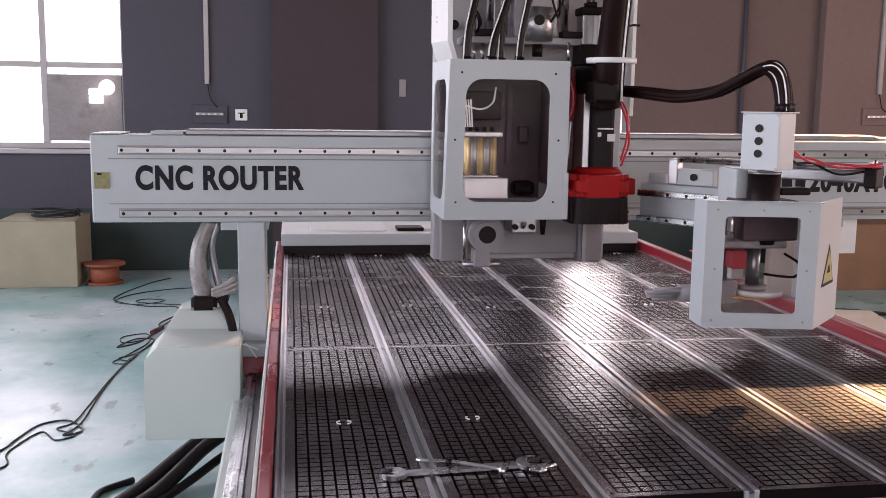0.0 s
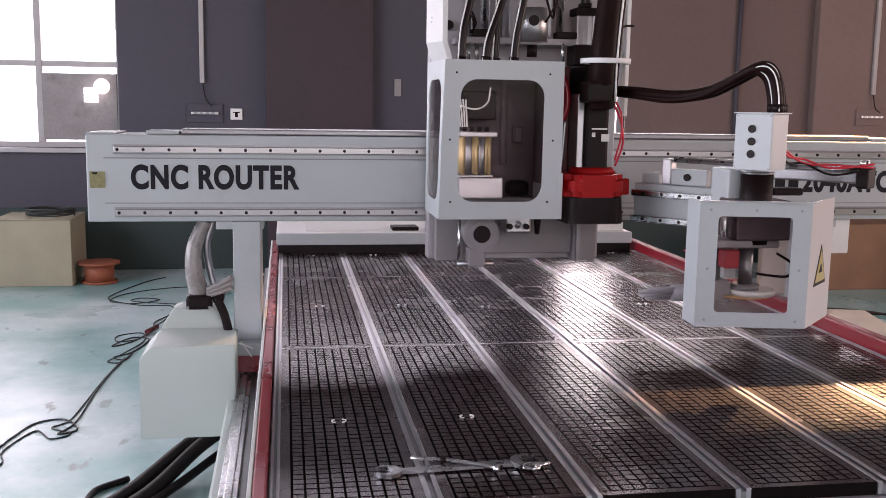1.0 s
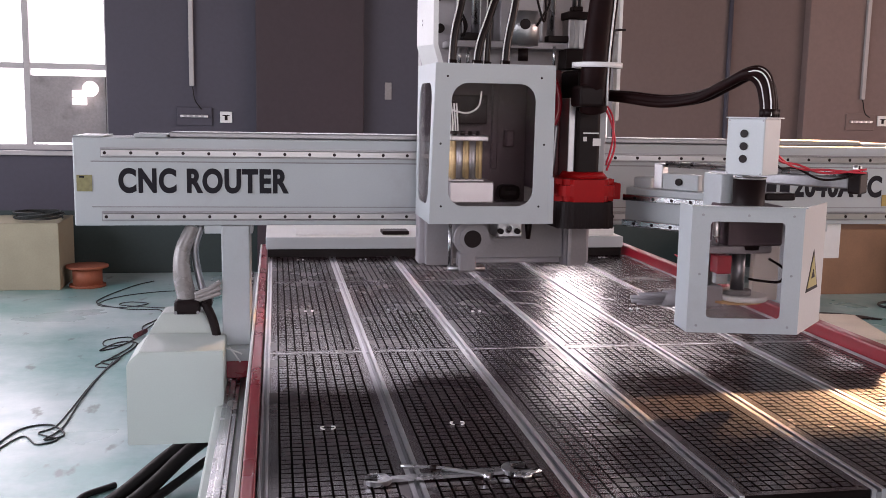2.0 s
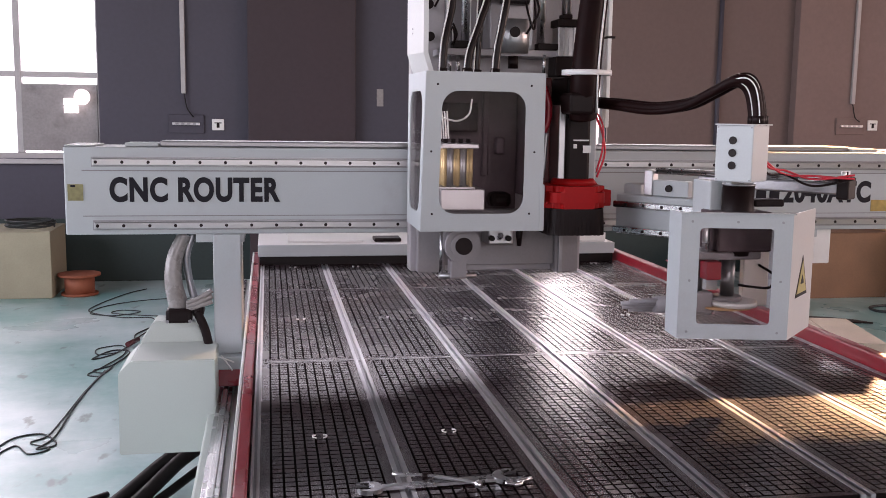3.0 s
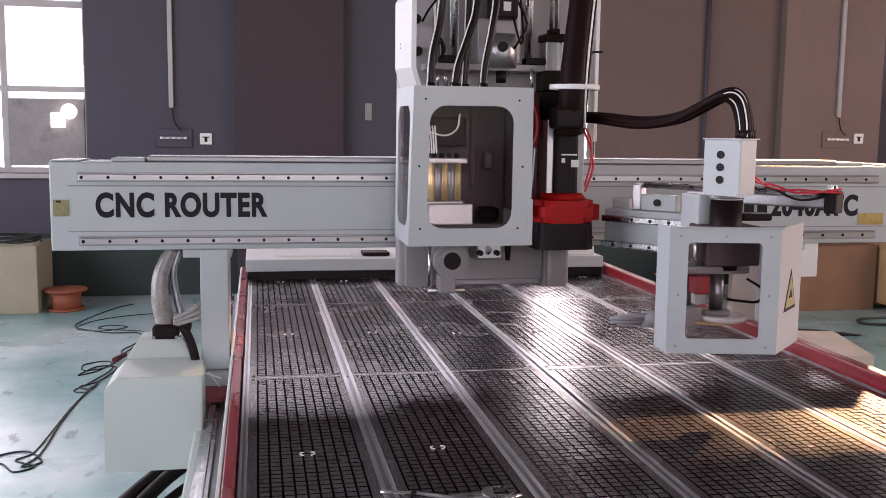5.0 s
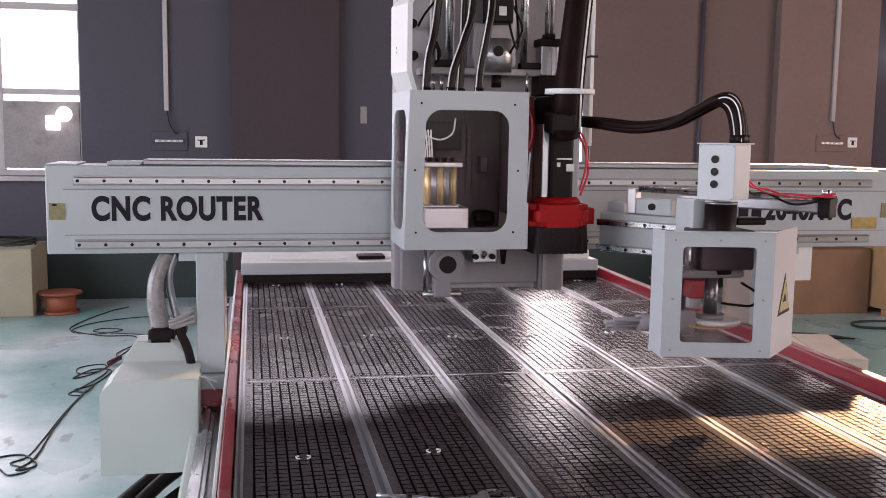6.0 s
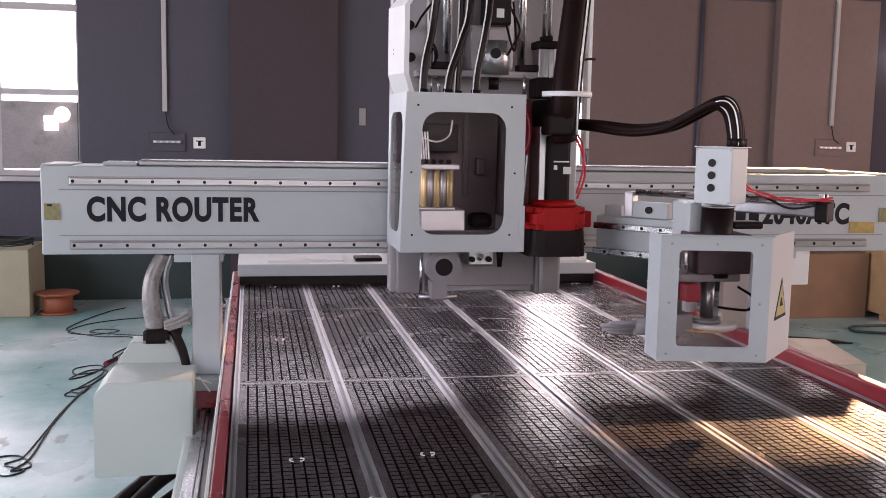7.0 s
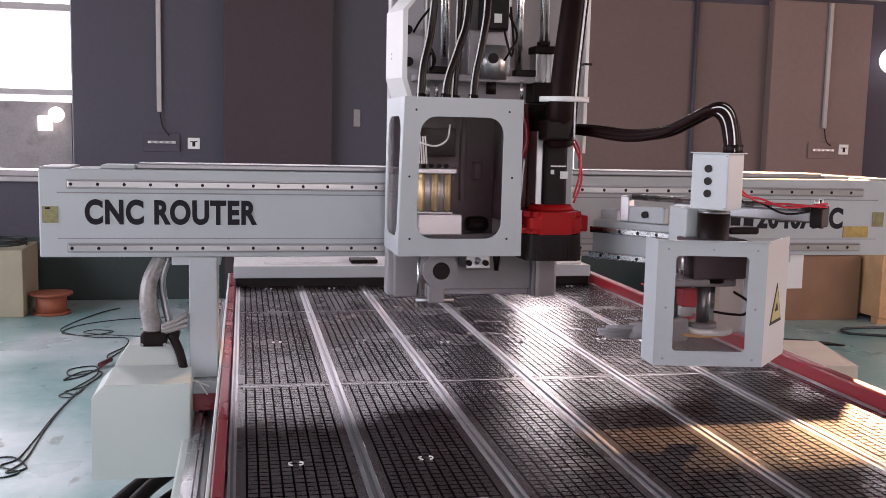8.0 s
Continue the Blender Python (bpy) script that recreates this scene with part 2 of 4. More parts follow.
def thing(name, at, label, category, group="", turn=0.0):
    """An Empty at the base of a thing, which parents its parts."""
    ob = new(name)
    m = Matrix.Translation(at) @ Matrix.Rotation(radians(turn), 4, "Z")
    ob.matrix_basis = m
    ob.empty_display_size = 0.1
    WORLD_OF[ob.name] = m
    return tagged(ob, label, category, group)


def shaded(name, bm, mat):
    """A mesh of bm in one material."""
    me = bpy.data.meshes.new(name)
    bm.to_mesh(me)
    bm.free()
    me.materials.append(mat)
    return me


def part(name, bm, mat, parent, label="", local=False):
    """Links bm, drawn in world places (or in the thing's own, if local), as one mesh under a thing or a part."""
    bmesh.ops.recalc_face_normals(bm, faces=bm.faces)
    me = shaded(name, bm, mat)
    ob = new(name, me)
    ob.parent = parent
    base = WORLD_OF[parent.name]
    if not local:
        me.transform(base.inverted())
    WORLD_OF[ob.name] = base
    if label:
        tagged(ob, label)
    return ob


def whole(name, bm, mat, label, category, kind="", group=""):
    """A thing or a piece of the setting that is one mesh, in world places."""
    bmesh.ops.recalc_face_normals(bm, faces=bm.faces)
    me = shaded(name, bm, mat)
    ob = new(name, me)
    WORLD_OF[ob.name] = Matrix()
    return tagged(ob, label, category, group, kind)


def nb():
    return bmesh.new()


def lettering(name, text, size, mat, parent, m, extrude=0.0008, offset=0.0, squeeze=1.0):
    """Letters of the built-in font as a mesh, on the plane that m gives."""
    cu = bpy.data.curves.new(name, "FONT")
    cu.body, cu.size, cu.extrude, cu.offset, cu.space_character = text, size, extrude, offset, 1.10
    tmp = bpy.data.objects.new(name, cu)
    scene.collection.objects.link(tmp)
    bpy.context.view_layer.update()
    me = bpy.data.meshes.new_from_object(tmp.evaluated_get(bpy.context.evaluated_depsgraph_get()))
    bpy.data.objects.remove(tmp)
    me.transform(WORLD_OF[parent.name].inverted() @ m @ Matrix.Diagonal((squeeze, 1, 1, 1)))
    me.materials.clear()
    me.materials.append(mat)
    ob = new(name, me)
    ob.parent = parent
    WORLD_OF[ob.name] = WORLD_OF[parent.name]
    return ob


# ---- the hall ----
X0, X1, Y0, Y1, TOP = -6.0, 10.0, -6.0, 10.0, 7.0
tagged(whole("floor", box(nb(), X0 - 0.3, Y0 - 0.3, -0.2, X1 + 0.3, Y1 + 0.3, 0), M_FLOOR, "worn green painted concrete workshop floor", "floor", "structure"))
whole("ceiling", box(nb(), X0 - 0.3, Y0 - 0.3, TOP, X1 + 0.3, Y1 + 0.3, TOP + 0.2), M_CEIL, "dark sheet ceiling of the workshop", "ceiling", "structure")


def wall_along(name, axis, at, thick, span, openings, mat, label):
    """A wall with openings (a0, z0, a1, z1) that go through it."""
    cuts = sorted({span[0], span[1], *[o[0] for o in openings], *[o[2] for o in openings]})
    bm = nb()
    for a, b in zip(cuts, cuts[1:]):
        z = 0.0
        for o in sorted([o for o in openings if o[0] <= a + 1e-6 and o[2] >= b - 1e-6], key=lambda o: o[1]) + [(0, TOP, 0, TOP)]:
            if o[1] > z + 1e-6:
                if axis == "x":
                    box(bm, a, at, z, b, at + thick, o[1])
                else:
                    box(bm, at, a, z, at + thick, b, o[1])
            z = o[3]
    return whole(name, bm, mat, label, "wall", "structure")


WIN_L = (-4.05, 1.20, -1.552, 4.3)
WIN_M = (2.90, 1.25, 3.53, 2.75)
# Next three: high openings out of view, added so the bed reflects them.
WIN_SHEEN = (5.65, 3.3, 7.6, 4.15)
WIN_C = (-1.2, 3.16, 2.2, 4.6)
WIN_D = (3.6, 3.3, 4.9, 4.6)
# Unseen narrow opening, added to throw a sun streak onto the bed.
SUN_SLIT = (5.15, 4.25, 5.47, 5.45)
WIN_R = (7.2, 5.55, 8.55, 6.12)
wall_along("wall_north", "x", Y1, 0.3, (X0 - 0.3, X1 + 0.3), [WIN_L, WIN_M, SUN_SLIT, WIN_R, WIN_C, WIN_D, WIN_SHEEN], M_WALL, "dark grey painted workshop wall with windows")
# These walls stay out of view; their openings are added behind the fill lamps.
wall_along("wall_south", "x", Y0 - 0.3, 0.3, (X0 - 0.3, X1 + 0.3), [(-3, 1.5, 6, 4.1)], M_WALL, "dark grey painted workshop wall")
wall_along("wall_west", "y", X0 - 0.3, 0.3, (Y0, Y1), [(-1.5, 1.4, 7.5, 4.0)], M_WALL, "dark grey painted workshop wall")
wall_along("wall_east", "y", X1, 0.3, (Y0, Y1), [(-2, 1.5, 6, 4.1)], M_WALLW, "warm grey painted workshop wall")
whole("dado_north", box(nb(), X0, Y1 - 0.006, 0.001, X1, Y1 - 0.001, 0.62), M_GREEN, "dark green painted wall base", "wall base", "structure")
# shallow pilasters and a facing; light falloff along the wall is in their colours
whole("pilaster_west", box(nb(), -0.15, Y1 - 0.10, 0.001, 0.9, Y1 - 0.001, 3.08, 0.01), M_WALLB, "plastered pilaster on the wall, its grey toned for the light there", "pilaster", "structure")
whole("pilaster_east", box(nb(), 5.60, Y1 - 0.14, 0.001, 6.78, Y1 - 0.001, 3.19, 0.01), M_WALLE, "plastered pilaster on the wall, its grey toned for the light there", "pilaster", "structure")
whole("wall_facing", box(nb(), 3.54, Y1 - 0.03, 0.63, 5.598, Y1 - 0.002, 3.14), M_WALLW, "plastered wall facing, warm haze put into its grey", "wall", "structure")


def window_unit(name, o, verticals, rails, label, fw=0.05):
    """Frame, bars, sill and pane of a window in an opening of the north wall."""
    w = thing(name, (o[0], Y1, o[1]), label, "window")
    tagged(w, kind="structure")
    y0, y1 = Y1 + 0.06, Y1 + 0.14
    bm = nb()
    box(bm, o[0], y0, o[1], o[0] + fw, y1, o[3])
    box(bm, o[2] - fw, y0, o[1], o[2], y1, o[3])
    box(bm, o[0] + fw, y0, o[1], o[2] - fw, y1, o[1] + 0.05)
    box(bm, o[0] + fw, y0, o[3] - 0.05, o[2] - fw, y1, o[3])
    part("window_frame", bm, M_FRAME, w)
    for x in verticals:
        part("window_bar", box(nb(), x - 0.03, y0, o[1] + 0.05, x + 0.03, y1, o[3] - 0.05, 0.006), M_FRAME, w)
    for z, h in rails:
        part("window_rail", box(nb(), o[0] + fw, y0 + 0.004, z - h / 2, o[2] - fw, y1 - 0.004, z + h / 2), M_FRAME, w)
    part("window_sill", box(nb(), o[0] - 0.05, Y1 - 0.06, o[1] - 0.05, o[2] + 0.03, Y1 - 0.002, o[1] - 0.005, 0.006), M_FRAME, w)
    return w


w1 = window_unit("window_1", WIN_L, (-2.29, -3.1), ((1.995, 0.055), (2.79, 0.065)), "tall factory window with grey bars, glaring with daylight", 0.022)
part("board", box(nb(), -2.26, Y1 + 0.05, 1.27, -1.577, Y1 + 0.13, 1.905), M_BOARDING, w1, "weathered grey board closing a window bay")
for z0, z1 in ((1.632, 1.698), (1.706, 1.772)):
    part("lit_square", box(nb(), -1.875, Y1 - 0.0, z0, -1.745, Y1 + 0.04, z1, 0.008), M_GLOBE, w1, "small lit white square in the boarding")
window_unit("window_2", WIN_M, (), ((2.05, 0.055),), "tall factory window with grey bars")
window_unit("window_4", WIN_C, (-0.27, 0.9), ((3.95, 0.05),), "unseen high strip window with grey bars, added for sheen on the bed")
window_unit("window_5", WIN_D, (4.25,), ((3.95, 0.05),), "unseen high strip window with grey bars, added for sheen on the bed")
window_unit("window_6", WIN_SHEEN, (6.6,), (), "unseen high strip window with grey bars, added for sheen on the bed")
window_unit("window_3", WIN_R, (), (), "tall factory window with grey bars")

# ---- router table: long vacuum bed ----
P3, NEAR, LEN, BED = 1 / 3, 1.967, 4 / 3, 0.85
END = 5.39
table = thing("router_table", (1.0, 3.7, 0), "long router table with black gridded vacuum panels and red side rails", "machine table")


def vacuum_panel(x0, y0, x1, y1):
    """A board with a grid of raised square pads between milled grooves."""
    bm = nb()
    e, pit = 0.026, (x1 - x0 - 0.052) / 9
    rows = int((y1 - y0 - 0.03) / pit)
    ys = y0 + (y1 - y0 - rows * pit) / 2
    top, low, g = BED, BED - 0.006, 0.0027

    def slab(a, b, c, d, lo, hi):
        j = [random.uniform(-0.00022, 0.00022) if d - b < 0.1 else 0.0 for _ in range(4)]
        v = [bm.verts.new(p) for p in ((a, b, lo), (c, b, lo), (c, d, lo), (a, d, lo), (a, b, hi + j[0]), (c, b, hi + j[1]), (c, d, hi + j[2]), (a, d, hi + j[3]))]
        # Pad sides get the groove black too, as painted shade between pads.
        for f in ((4, 5, 6, 7), (0, 1, 5, 4), (1, 2, 6, 5), (2, 3, 7, 6), (3, 0, 4, 7)):
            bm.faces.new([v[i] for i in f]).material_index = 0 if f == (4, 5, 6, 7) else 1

    xs = x0 + e
    slab(x0, y0, xs - g, y1, low, top)
    slab(x1 - e + g, y0, x1, y1, low, top)
    slab(xs - g, y0, x1 - e + g, ys - g, low, top)
    slab(xs - g, ys + rows * pit + g, x1 - e + g, y1, low, top)
    for i in range(9):
        for j in range(rows):
            d = random.uniform(-0.0003, 0.0003)
            slab(xs + i * pit + g, ys + j * pit + g, xs + (i + 1) * pit - g, ys + (j + 1) * pit - g, low, top + d)
    return bm


for r in range(3):
    ya, yb = NEAR + r * LEN + 0.004, min(NEAR + (r + 1) * LEN - 0.004, END)
    for c in range(6):
        xa = c * P3 + (0.018 if c else 0.014)
        xb = (c + 1) * P3 - 0.018
        pan = part("vacuum_panel", vacuum_panel(xa, ya, xb, yb), M_BOARD, table)
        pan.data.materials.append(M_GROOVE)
        part("groove_bed", box(nb(), xa, ya, BED - 0.03, xb, yb, BED - 0.006), M_GROOVE, pan, "milled groove floor, its shade put into near-black")
        for sx, sy in ((0.012, 0.02), (0.012, -0.02), (-0.012, 0.02), (-0.012, -0.02)):
            bx, by = (xa if sx > 0 else xb) + sx, (ya if sy > 0 else yb) + sy
            part("screw", rod(nb(), (bx, by, BED - 0.001), (bx, by, BED + 0.0012), 0.0045, seg=10), M_BLACK, pan)
    if r:
        part("seam_strip", box(nb(), 0.014, NEAR + r * LEN - 0.0038, BED - 0.02, 1.986, NEAR + r * LEN + 0.0038, BED - 0.001), M_ALU, table, "bright aluminium joint strip")
for c in range(0, 7):
    x = c * P3
    bm = nb()
    w = 0.0175 if 0 < c < 6 else 0.010
    x += 0.004 if c == 0 else (-0.004 if c == 6 else 0)
    # T-slot profile: two lips, a slot and its floor
    box(bm, x - w, NEAR, BED - 0.028, x - w * 0.35, END, BED + 0.001, 0.001)
    box(bm, x + w * 0.35, NEAR, BED - 0.028, x + w, END, BED + 0.001, 0.001)
    rl = part("slot_rail", bm, M_SLOT if 0 < c < 6 else M_ALU, table, "bright metal T-slot rail")
    part("slot_floor", box(nb(), x - w * 0.34, NEAR, BED - 0.028, x + w * 0.34, END, BED - 0.006), M_DULL, rl)
part("bed_plate", box(nb(), -0.005, NEAR - 0.005, BED - 0.09, 2.005, END, BED - 0.031), M_GREY, table)
for c in (0, 1, 2, 3, 4, 5):
    for y in (2.515, 3.96, 5.29):
        xc = c * P3 + 0.1617
        if y < 3 and c > 1:
            continue
        if abs(y - 3.96) < 0.1 and c > 1:
            y -= 0.06
        bm = nb()
        for sgn in (-1, 1):
            tube(bm, [(xc + sgn * 0.0085, y - 0.011, BED + 0.002), (xc + sgn * 0.016, y - 0.008, BED + 0.003), (xc + sgn * 0.0175, y + 0.005, BED + 0.003), (xc + sgn * 0.010, y + 0.012, BED + 0.002)], 0.0020, seg=6, n=4)
        part("vacuum_port", bm, M_WHITE if y < 3 else M_ALU, table, "bright ring clip of a vacuum port")
part("side_rail", box(nb(), -0.042, NEAR - 0.06, 0.70, -0.012, 5.75, BED + 0.022, 0.005), M_DKRED, table, "dark red painted side rail")
part("rail_edge", box(nb(), -0.052, NEAR - 0.05, 0.72, -0.0425, 5.74, BED + 0.0225, 0.002), M_WHITE, table, "thin white edge strip")
part("side_rail", box(nb(), 2.010, NEAR - 0.06, 0.70, 2.055, 5.75, BED + 0.050, 0.008), M_RED, table, "red painted side rail")
for x0, x1 in ((-0.175, -0.056), (2.066, 2.185)):
    part("side_beam", box(nb(), x0, NEAR - 0.1, 0.36, x1, 6.2, 0.632, 0.008), M_PAINT2, table, "pale grey steel side beam")
    xm = (x0 + x1) / 2 - 0.006
    bm = nb()
    box(bm, xm - 0.026, NEAR - 0.1, 0.634, xm - 0.010, 6.1, 0.652, 0.002)
    box(bm, xm - 0.010, NEAR - 0.1, 0.634, xm + 0.010, 6.1, 0.664, 0.003)
    box(bm, xm + 0.010, NEAR - 0.1, 0.634, xm + 0.024, 6.1, 0.652, 0.002)
    part("travel_rail", bm, M_STEEL, table, "ground steel travel rail")
    part("gear_rack", box(nb(), xm + 0.030, NEAR - 0.1, 0.634, xm + 0.044, 6.1, 0.648), M_DULL, table)
for y in (2.2, 3.5, 4.8, 6.0):
    for x in (0.0, 1.9):
        part("leg", box(nb(), x, y - 0.05, 0.0, x + 0.1, y + 0.05, BED - 0.092, 0.006), M_GREY, table)
    part("cross_beam", box(nb(), 0.1, y - 0.04, 0.5, 1.9, y + 0.04, BED - 0.094, 0.006), M_GREY, table)

# white tool tray across the far end
tray = thing("end_tray", (1.0, 5.6, 0.75), "white sheet-metal tray across the far end of the table", "machine tray")
part("front_lip", box(nb(), -0.02, 5.40, 0.892, 1.99, 5.42, 0.955, 0.004), M_PAINT, tray)
# Added black strip draws the shaded gap between bed and lip.
part("gap_shade_strip", box(nb(), -0.01, 5.402, 0.80, 1.98, 5.418, 0.8915), M_RUBBER, tray, "black strip added as the shaded gap under the lip")
part("tray_top", box(nb(), -0.02, 5.421, 0.933, 1.99, 6.02, 0.955, 0.004), M_WHITE, tray)
part("back_wall", box(nb(), 0.0, 6.021, 0.75, 1.98, 6.06, 1.00, 0.004), M_PAINT, tray)
part("white_block", box(nb(), 1.76, 5.46, 0.956, 1.955, 5.60, 1.004, 0.004), M_WHITE, tray)
for x in (0.62,):
    part("clamp", box(nb(), x, 5.5, 0.956, x + 0.15, 5.62, 0.977, 0.005), M_BLACK, tray, "black clamp")
part("raised_plate", box(nb(), 0.14, 5.50, 0.956, 0.56, 5.9, 0.967, 0.003), M_WHITE, tray)
part("tray_foot", box(nb(), 0.1, 5.75, 0.76, 1.9, 6.0, 0.932), M_GREY, tray)

# ---- gantry ----
gantry = thing("gantry", (1.0, 3.85, 0.63), "light grey gantry beam with black lettering and steel guide rails", "machine gantry")
GX0, GX1, GY = -0.663, 2.66, 3.70
bm = nb()
box(bm, GX0, GY, 1.2265, GX1, GY + 0.26, 1.5370, 0.005)
part("beam", bm, M_PAINT, gantry)
part("recess_line", box(nb(), GX0 + 0.06, GY - 0.0015, 1.452, GX1 - 0.06, GY - 0.0003, 1.456), M_GREY, gantry)
part("recess_line", box(nb(), GX0 + 0.06, GY - 0.0015, 1.292, GX1 - 0.06, GY - 0.0003, 1.295), M_GREY, gantry)
part("top_cover", box(nb(), -0.34, GY + 0.04, 1.5380, 2.36, GY + 0.2, 1.5580, 0.004), M_DULL, gantry, "dull steel strip cover along the top")
part("top_plate", box(nb(), -0.46, GY + 0.03, 1.5380, -0.345, GY + 0.18, 1.5510, 0.003), M_PAINT, gantry)
part("top_plate", box(nb(), 2.365, GY + 0.03, 1.5380, 2.48, GY + 0.18, 1.5510, 0.003), M_PAINT, gantry)
for x0, x1 in ((GX0 + 0.002, GX0 + 0.10), (GX1 - 0.10, GX1 - 0.002)):
    part("end_cap", box(nb(), x0, GY + 0.01, 1.5380, x1, GY + 0.25, 1.5430, 0.002), M_PAINT, gantry)
for z in (1.485, 1.261):
    bm = nb()
    box(bm, -0.565, GY - 0.022, z - 0.0125, 2.52, GY - 0.0072, z + 0.0125, 0.003)
    box(bm, -0.562, GY - 0.024, z - 0.006, 2.517, GY - 0.0222, z + 0.006)
    # Dull strip behind the rail stands in for its contact shadow.
    part("rail_shade_band", box(nb(), -0.57, GY - 0.007, z - 0.0175, 2.525, GY - 0.0008, z + 0.0175), M_DULL, gantry)
    rail = part("guide_rail", bm, M_RAIL, gantry, "ground steel guide rail")
    x = -0.552
    while x < 2.5:
        part("bolt", rod(nb(), (x, GY - 0.0255, z), (x, GY - 0.0235, z), 0.0058, seg=12), M_BLACK, rail)
        x += 0.0885
part("name_tag", box(nb(), -0.652, GY - 0.003, 1.348, -0.600, GY - 0.0005, 1.406), M_TAG, gantry, "small olive name label")
part("tag_mark", box(nb(), -0.642, GY - 0.004, 1.396, -0.626, GY - 0.0032, 1.403), M_INK, gantry)
part("name_tag", box(nb(), 2.578, GY - 0.003, 1.345, 2.63, GY - 0.0005, 1.405), M_TAG, gantry, "small olive name label")
part("warning_label", box(nb(), 2.447, GY - 0.003, 1.300, 2.561, GY - 0.0005, 1.346), M_YELLOW, gantry, "yellow warning label")
stand = Matrix.Translation((-0.512, GY - 0.001, 1.348)) @ Matrix.Rotation(radians(90), 4, "X")
lettering("lettering", "CNC ROUTER", 0.114, M_INK, gantry, stand, offset=0.0050, squeeze=0.76)
stand = Matrix.Translation((2.060, GY - 0.001, 1.341)) @ Matrix.Rotation(radians(90), 4, "X")
lettering("lettering", "2040ATC", 0.112, M_INK, gantry, stand, offset=0.0050, squeeze=0.80)
for i in range(4):
    part("logo_bar", box(nb(), 1.83 + i * 0.057, GY - 0.0025, 1.341, 1.872 + i * 0.057, GY - 0.0008, 1.422), M_INK, gantry)
for x0, x1, s in ((-0.160, -0.060, 1), (2.07, 2.166, -1)):
    bm = nb()
    box(bm, x0, GY - 0.002, 0.783, x1, GY + 0.26, 1.2255, 0.004)
    leg = part("gantry_leg", bm, M_PAINT, gantry)
    part("leg_flange", box(nb(), x0 - (0.06 if s > 0 else -0.006), GY + 0.01, 1.1955, x1 + (0.012 if s > 0 else 0.06), GY + 0.25, 1.2258, 0.003), M_PAINT, leg)
    part("foot_plate", box(nb(), x0 - 0.012, GY - 0.05, 0.735, x1 + 0.004, GY + 0.30, 0.782, 0.003), M_PAINT, leg)
    part("carriage_block", box(nb(), x0 + 0.004, GY - 0.035, 0.668, x1 - 0.002, GY + 0.05, 0.734, 0.004), M_DKRED, leg, "dark red bearing block on the travel rail")
    part("carriage_block", box(nb(), x0 + 0.004, GY + 0.2, 0.668, x1 - 0.002, GY + 0.29, 0.734, 0.004), M_DKRED, leg)
# drive motor cover on the left leg: a folded box with chamfered upper edge
bm = nb()
prof = [(-0.468, 0.500), (-0.466, 0.784), (-0.424, 0.826), (-0.146, 0.826), (-0.146, 0.500)]
rot = Matrix.Translation((0, 3.75, 0)) @ Matrix.Rotation(radians(90), 4, "X")
prism(bm, prof, 0.02, 0.30, rot)
bmesh.ops.bevel(bm, geom=bm.edges[:], offset=0.004, segments=2, affect="EDGES")
cover = part("motor_cover", bm, M_PAINT2, gantry, "pale grey-green folded motor cover")
bm = nb()
prism(bm, [(-0.428, 0.60), (-0.424, 0.830), (-0.376, 0.902), (-0.230, 0.902), (-0.186, 0.815), (-0.186, 0.60)], -0.10, 0.018, rot)
bmesh.ops.bevel(bm, geom=bm.edges[:], offset=0.003, segments=2, affect="EDGES")
part("cover_back", bm, M_PAINT2, cover)
part("junction_block", box(nb(), -0.330, 3.68, 0.903, -0.238, 3.80, 0.955, 0.012), M_BLACK, gantry, "black hose coupling")
for x in (-0.324, -0.245):
    part("coupling_bolt", rod(nb(), (x, 3.677, 0.912), (x, 3.683, 0.912), 0.006, seg=10), M_DULL, gantry)
part("coupling_side", box(nb(), -0.236, 3.69, 0.925, -0.196, 3.79, 0.972, 0.010), M_BLACK, gantry)
part("junction_arm", tube(nb(), [(-0.222, 3.70, 0.945), (-0.194, 3.695, 0.88), (-0.176, 3.69, 0.80)], 0.016), M_BLACK, gantry)
part("duct", tube(nb(), [(-0.262, 3.76, 1.22), (-0.300, 3.75, 1.13), (-0.304, 3.74, 1.04), (-0.286, 3.74, 0.95)], (0.025, 0.036), seg=14, n=14, rib=0.035), M_DUCT, gantry, "clear ribbed extraction duct")
part("duct", tube(nb(), [(-0.235, 3.77, 1.22), (-0.258, 3.76, 1.14), (-0.250, 3.76, 1.05), (-0.225, 3.74, 0.96)], 0.014, seg=10, n=10), M_DULL, gantry)
for k in range(3):
    part("wire_bundle", tube(nb(), [(-0.255, 3.70, 0.975 - 0.012 * k), (-0.215, 3.695, 0.992 - 0.014 * k), (-0.165, 3.698, 1.02 - 0.02 * k)], 0.009, seg=8), M_DUCT, gantry)
part("loose_wire", tube(nb(), [(-0.19, 3.64, 0.775), (-0.15, 3.62, 0.792), (-0.11, 3.63, 0.776), (-0.09, 3.64, 0.765)], 0.0035, seg=6), M_WHITE, gantry)
part("loose_wire", tube(nb(), [(-0.135, 3.645, 0.79), (-0.115, 3.62, 0.77), (-0.095, 3.62, 0.74)], 0.003, seg=6), M_WHITE, gantry)

part("terminal_box", box(nb(), 2.222, 3.74, 1.082, 2.305, 3.84, 1.2258, 0.004), M_WHITE, gantry, "small white terminal box under the beam")

# ---- tool head on the gantry ----
head = thing("tool_head", (0.85, 3.5, 1.09), "tool head with white drill-bank cover, red-nosed spindle and black hoses", "machine head")
head.location.z += 0.007
part("carriage_plate", box(nb(), 0.545, 3.600, 1.09, 1.19, 3.676, 2.45, 0.005), M_PLATE, head)
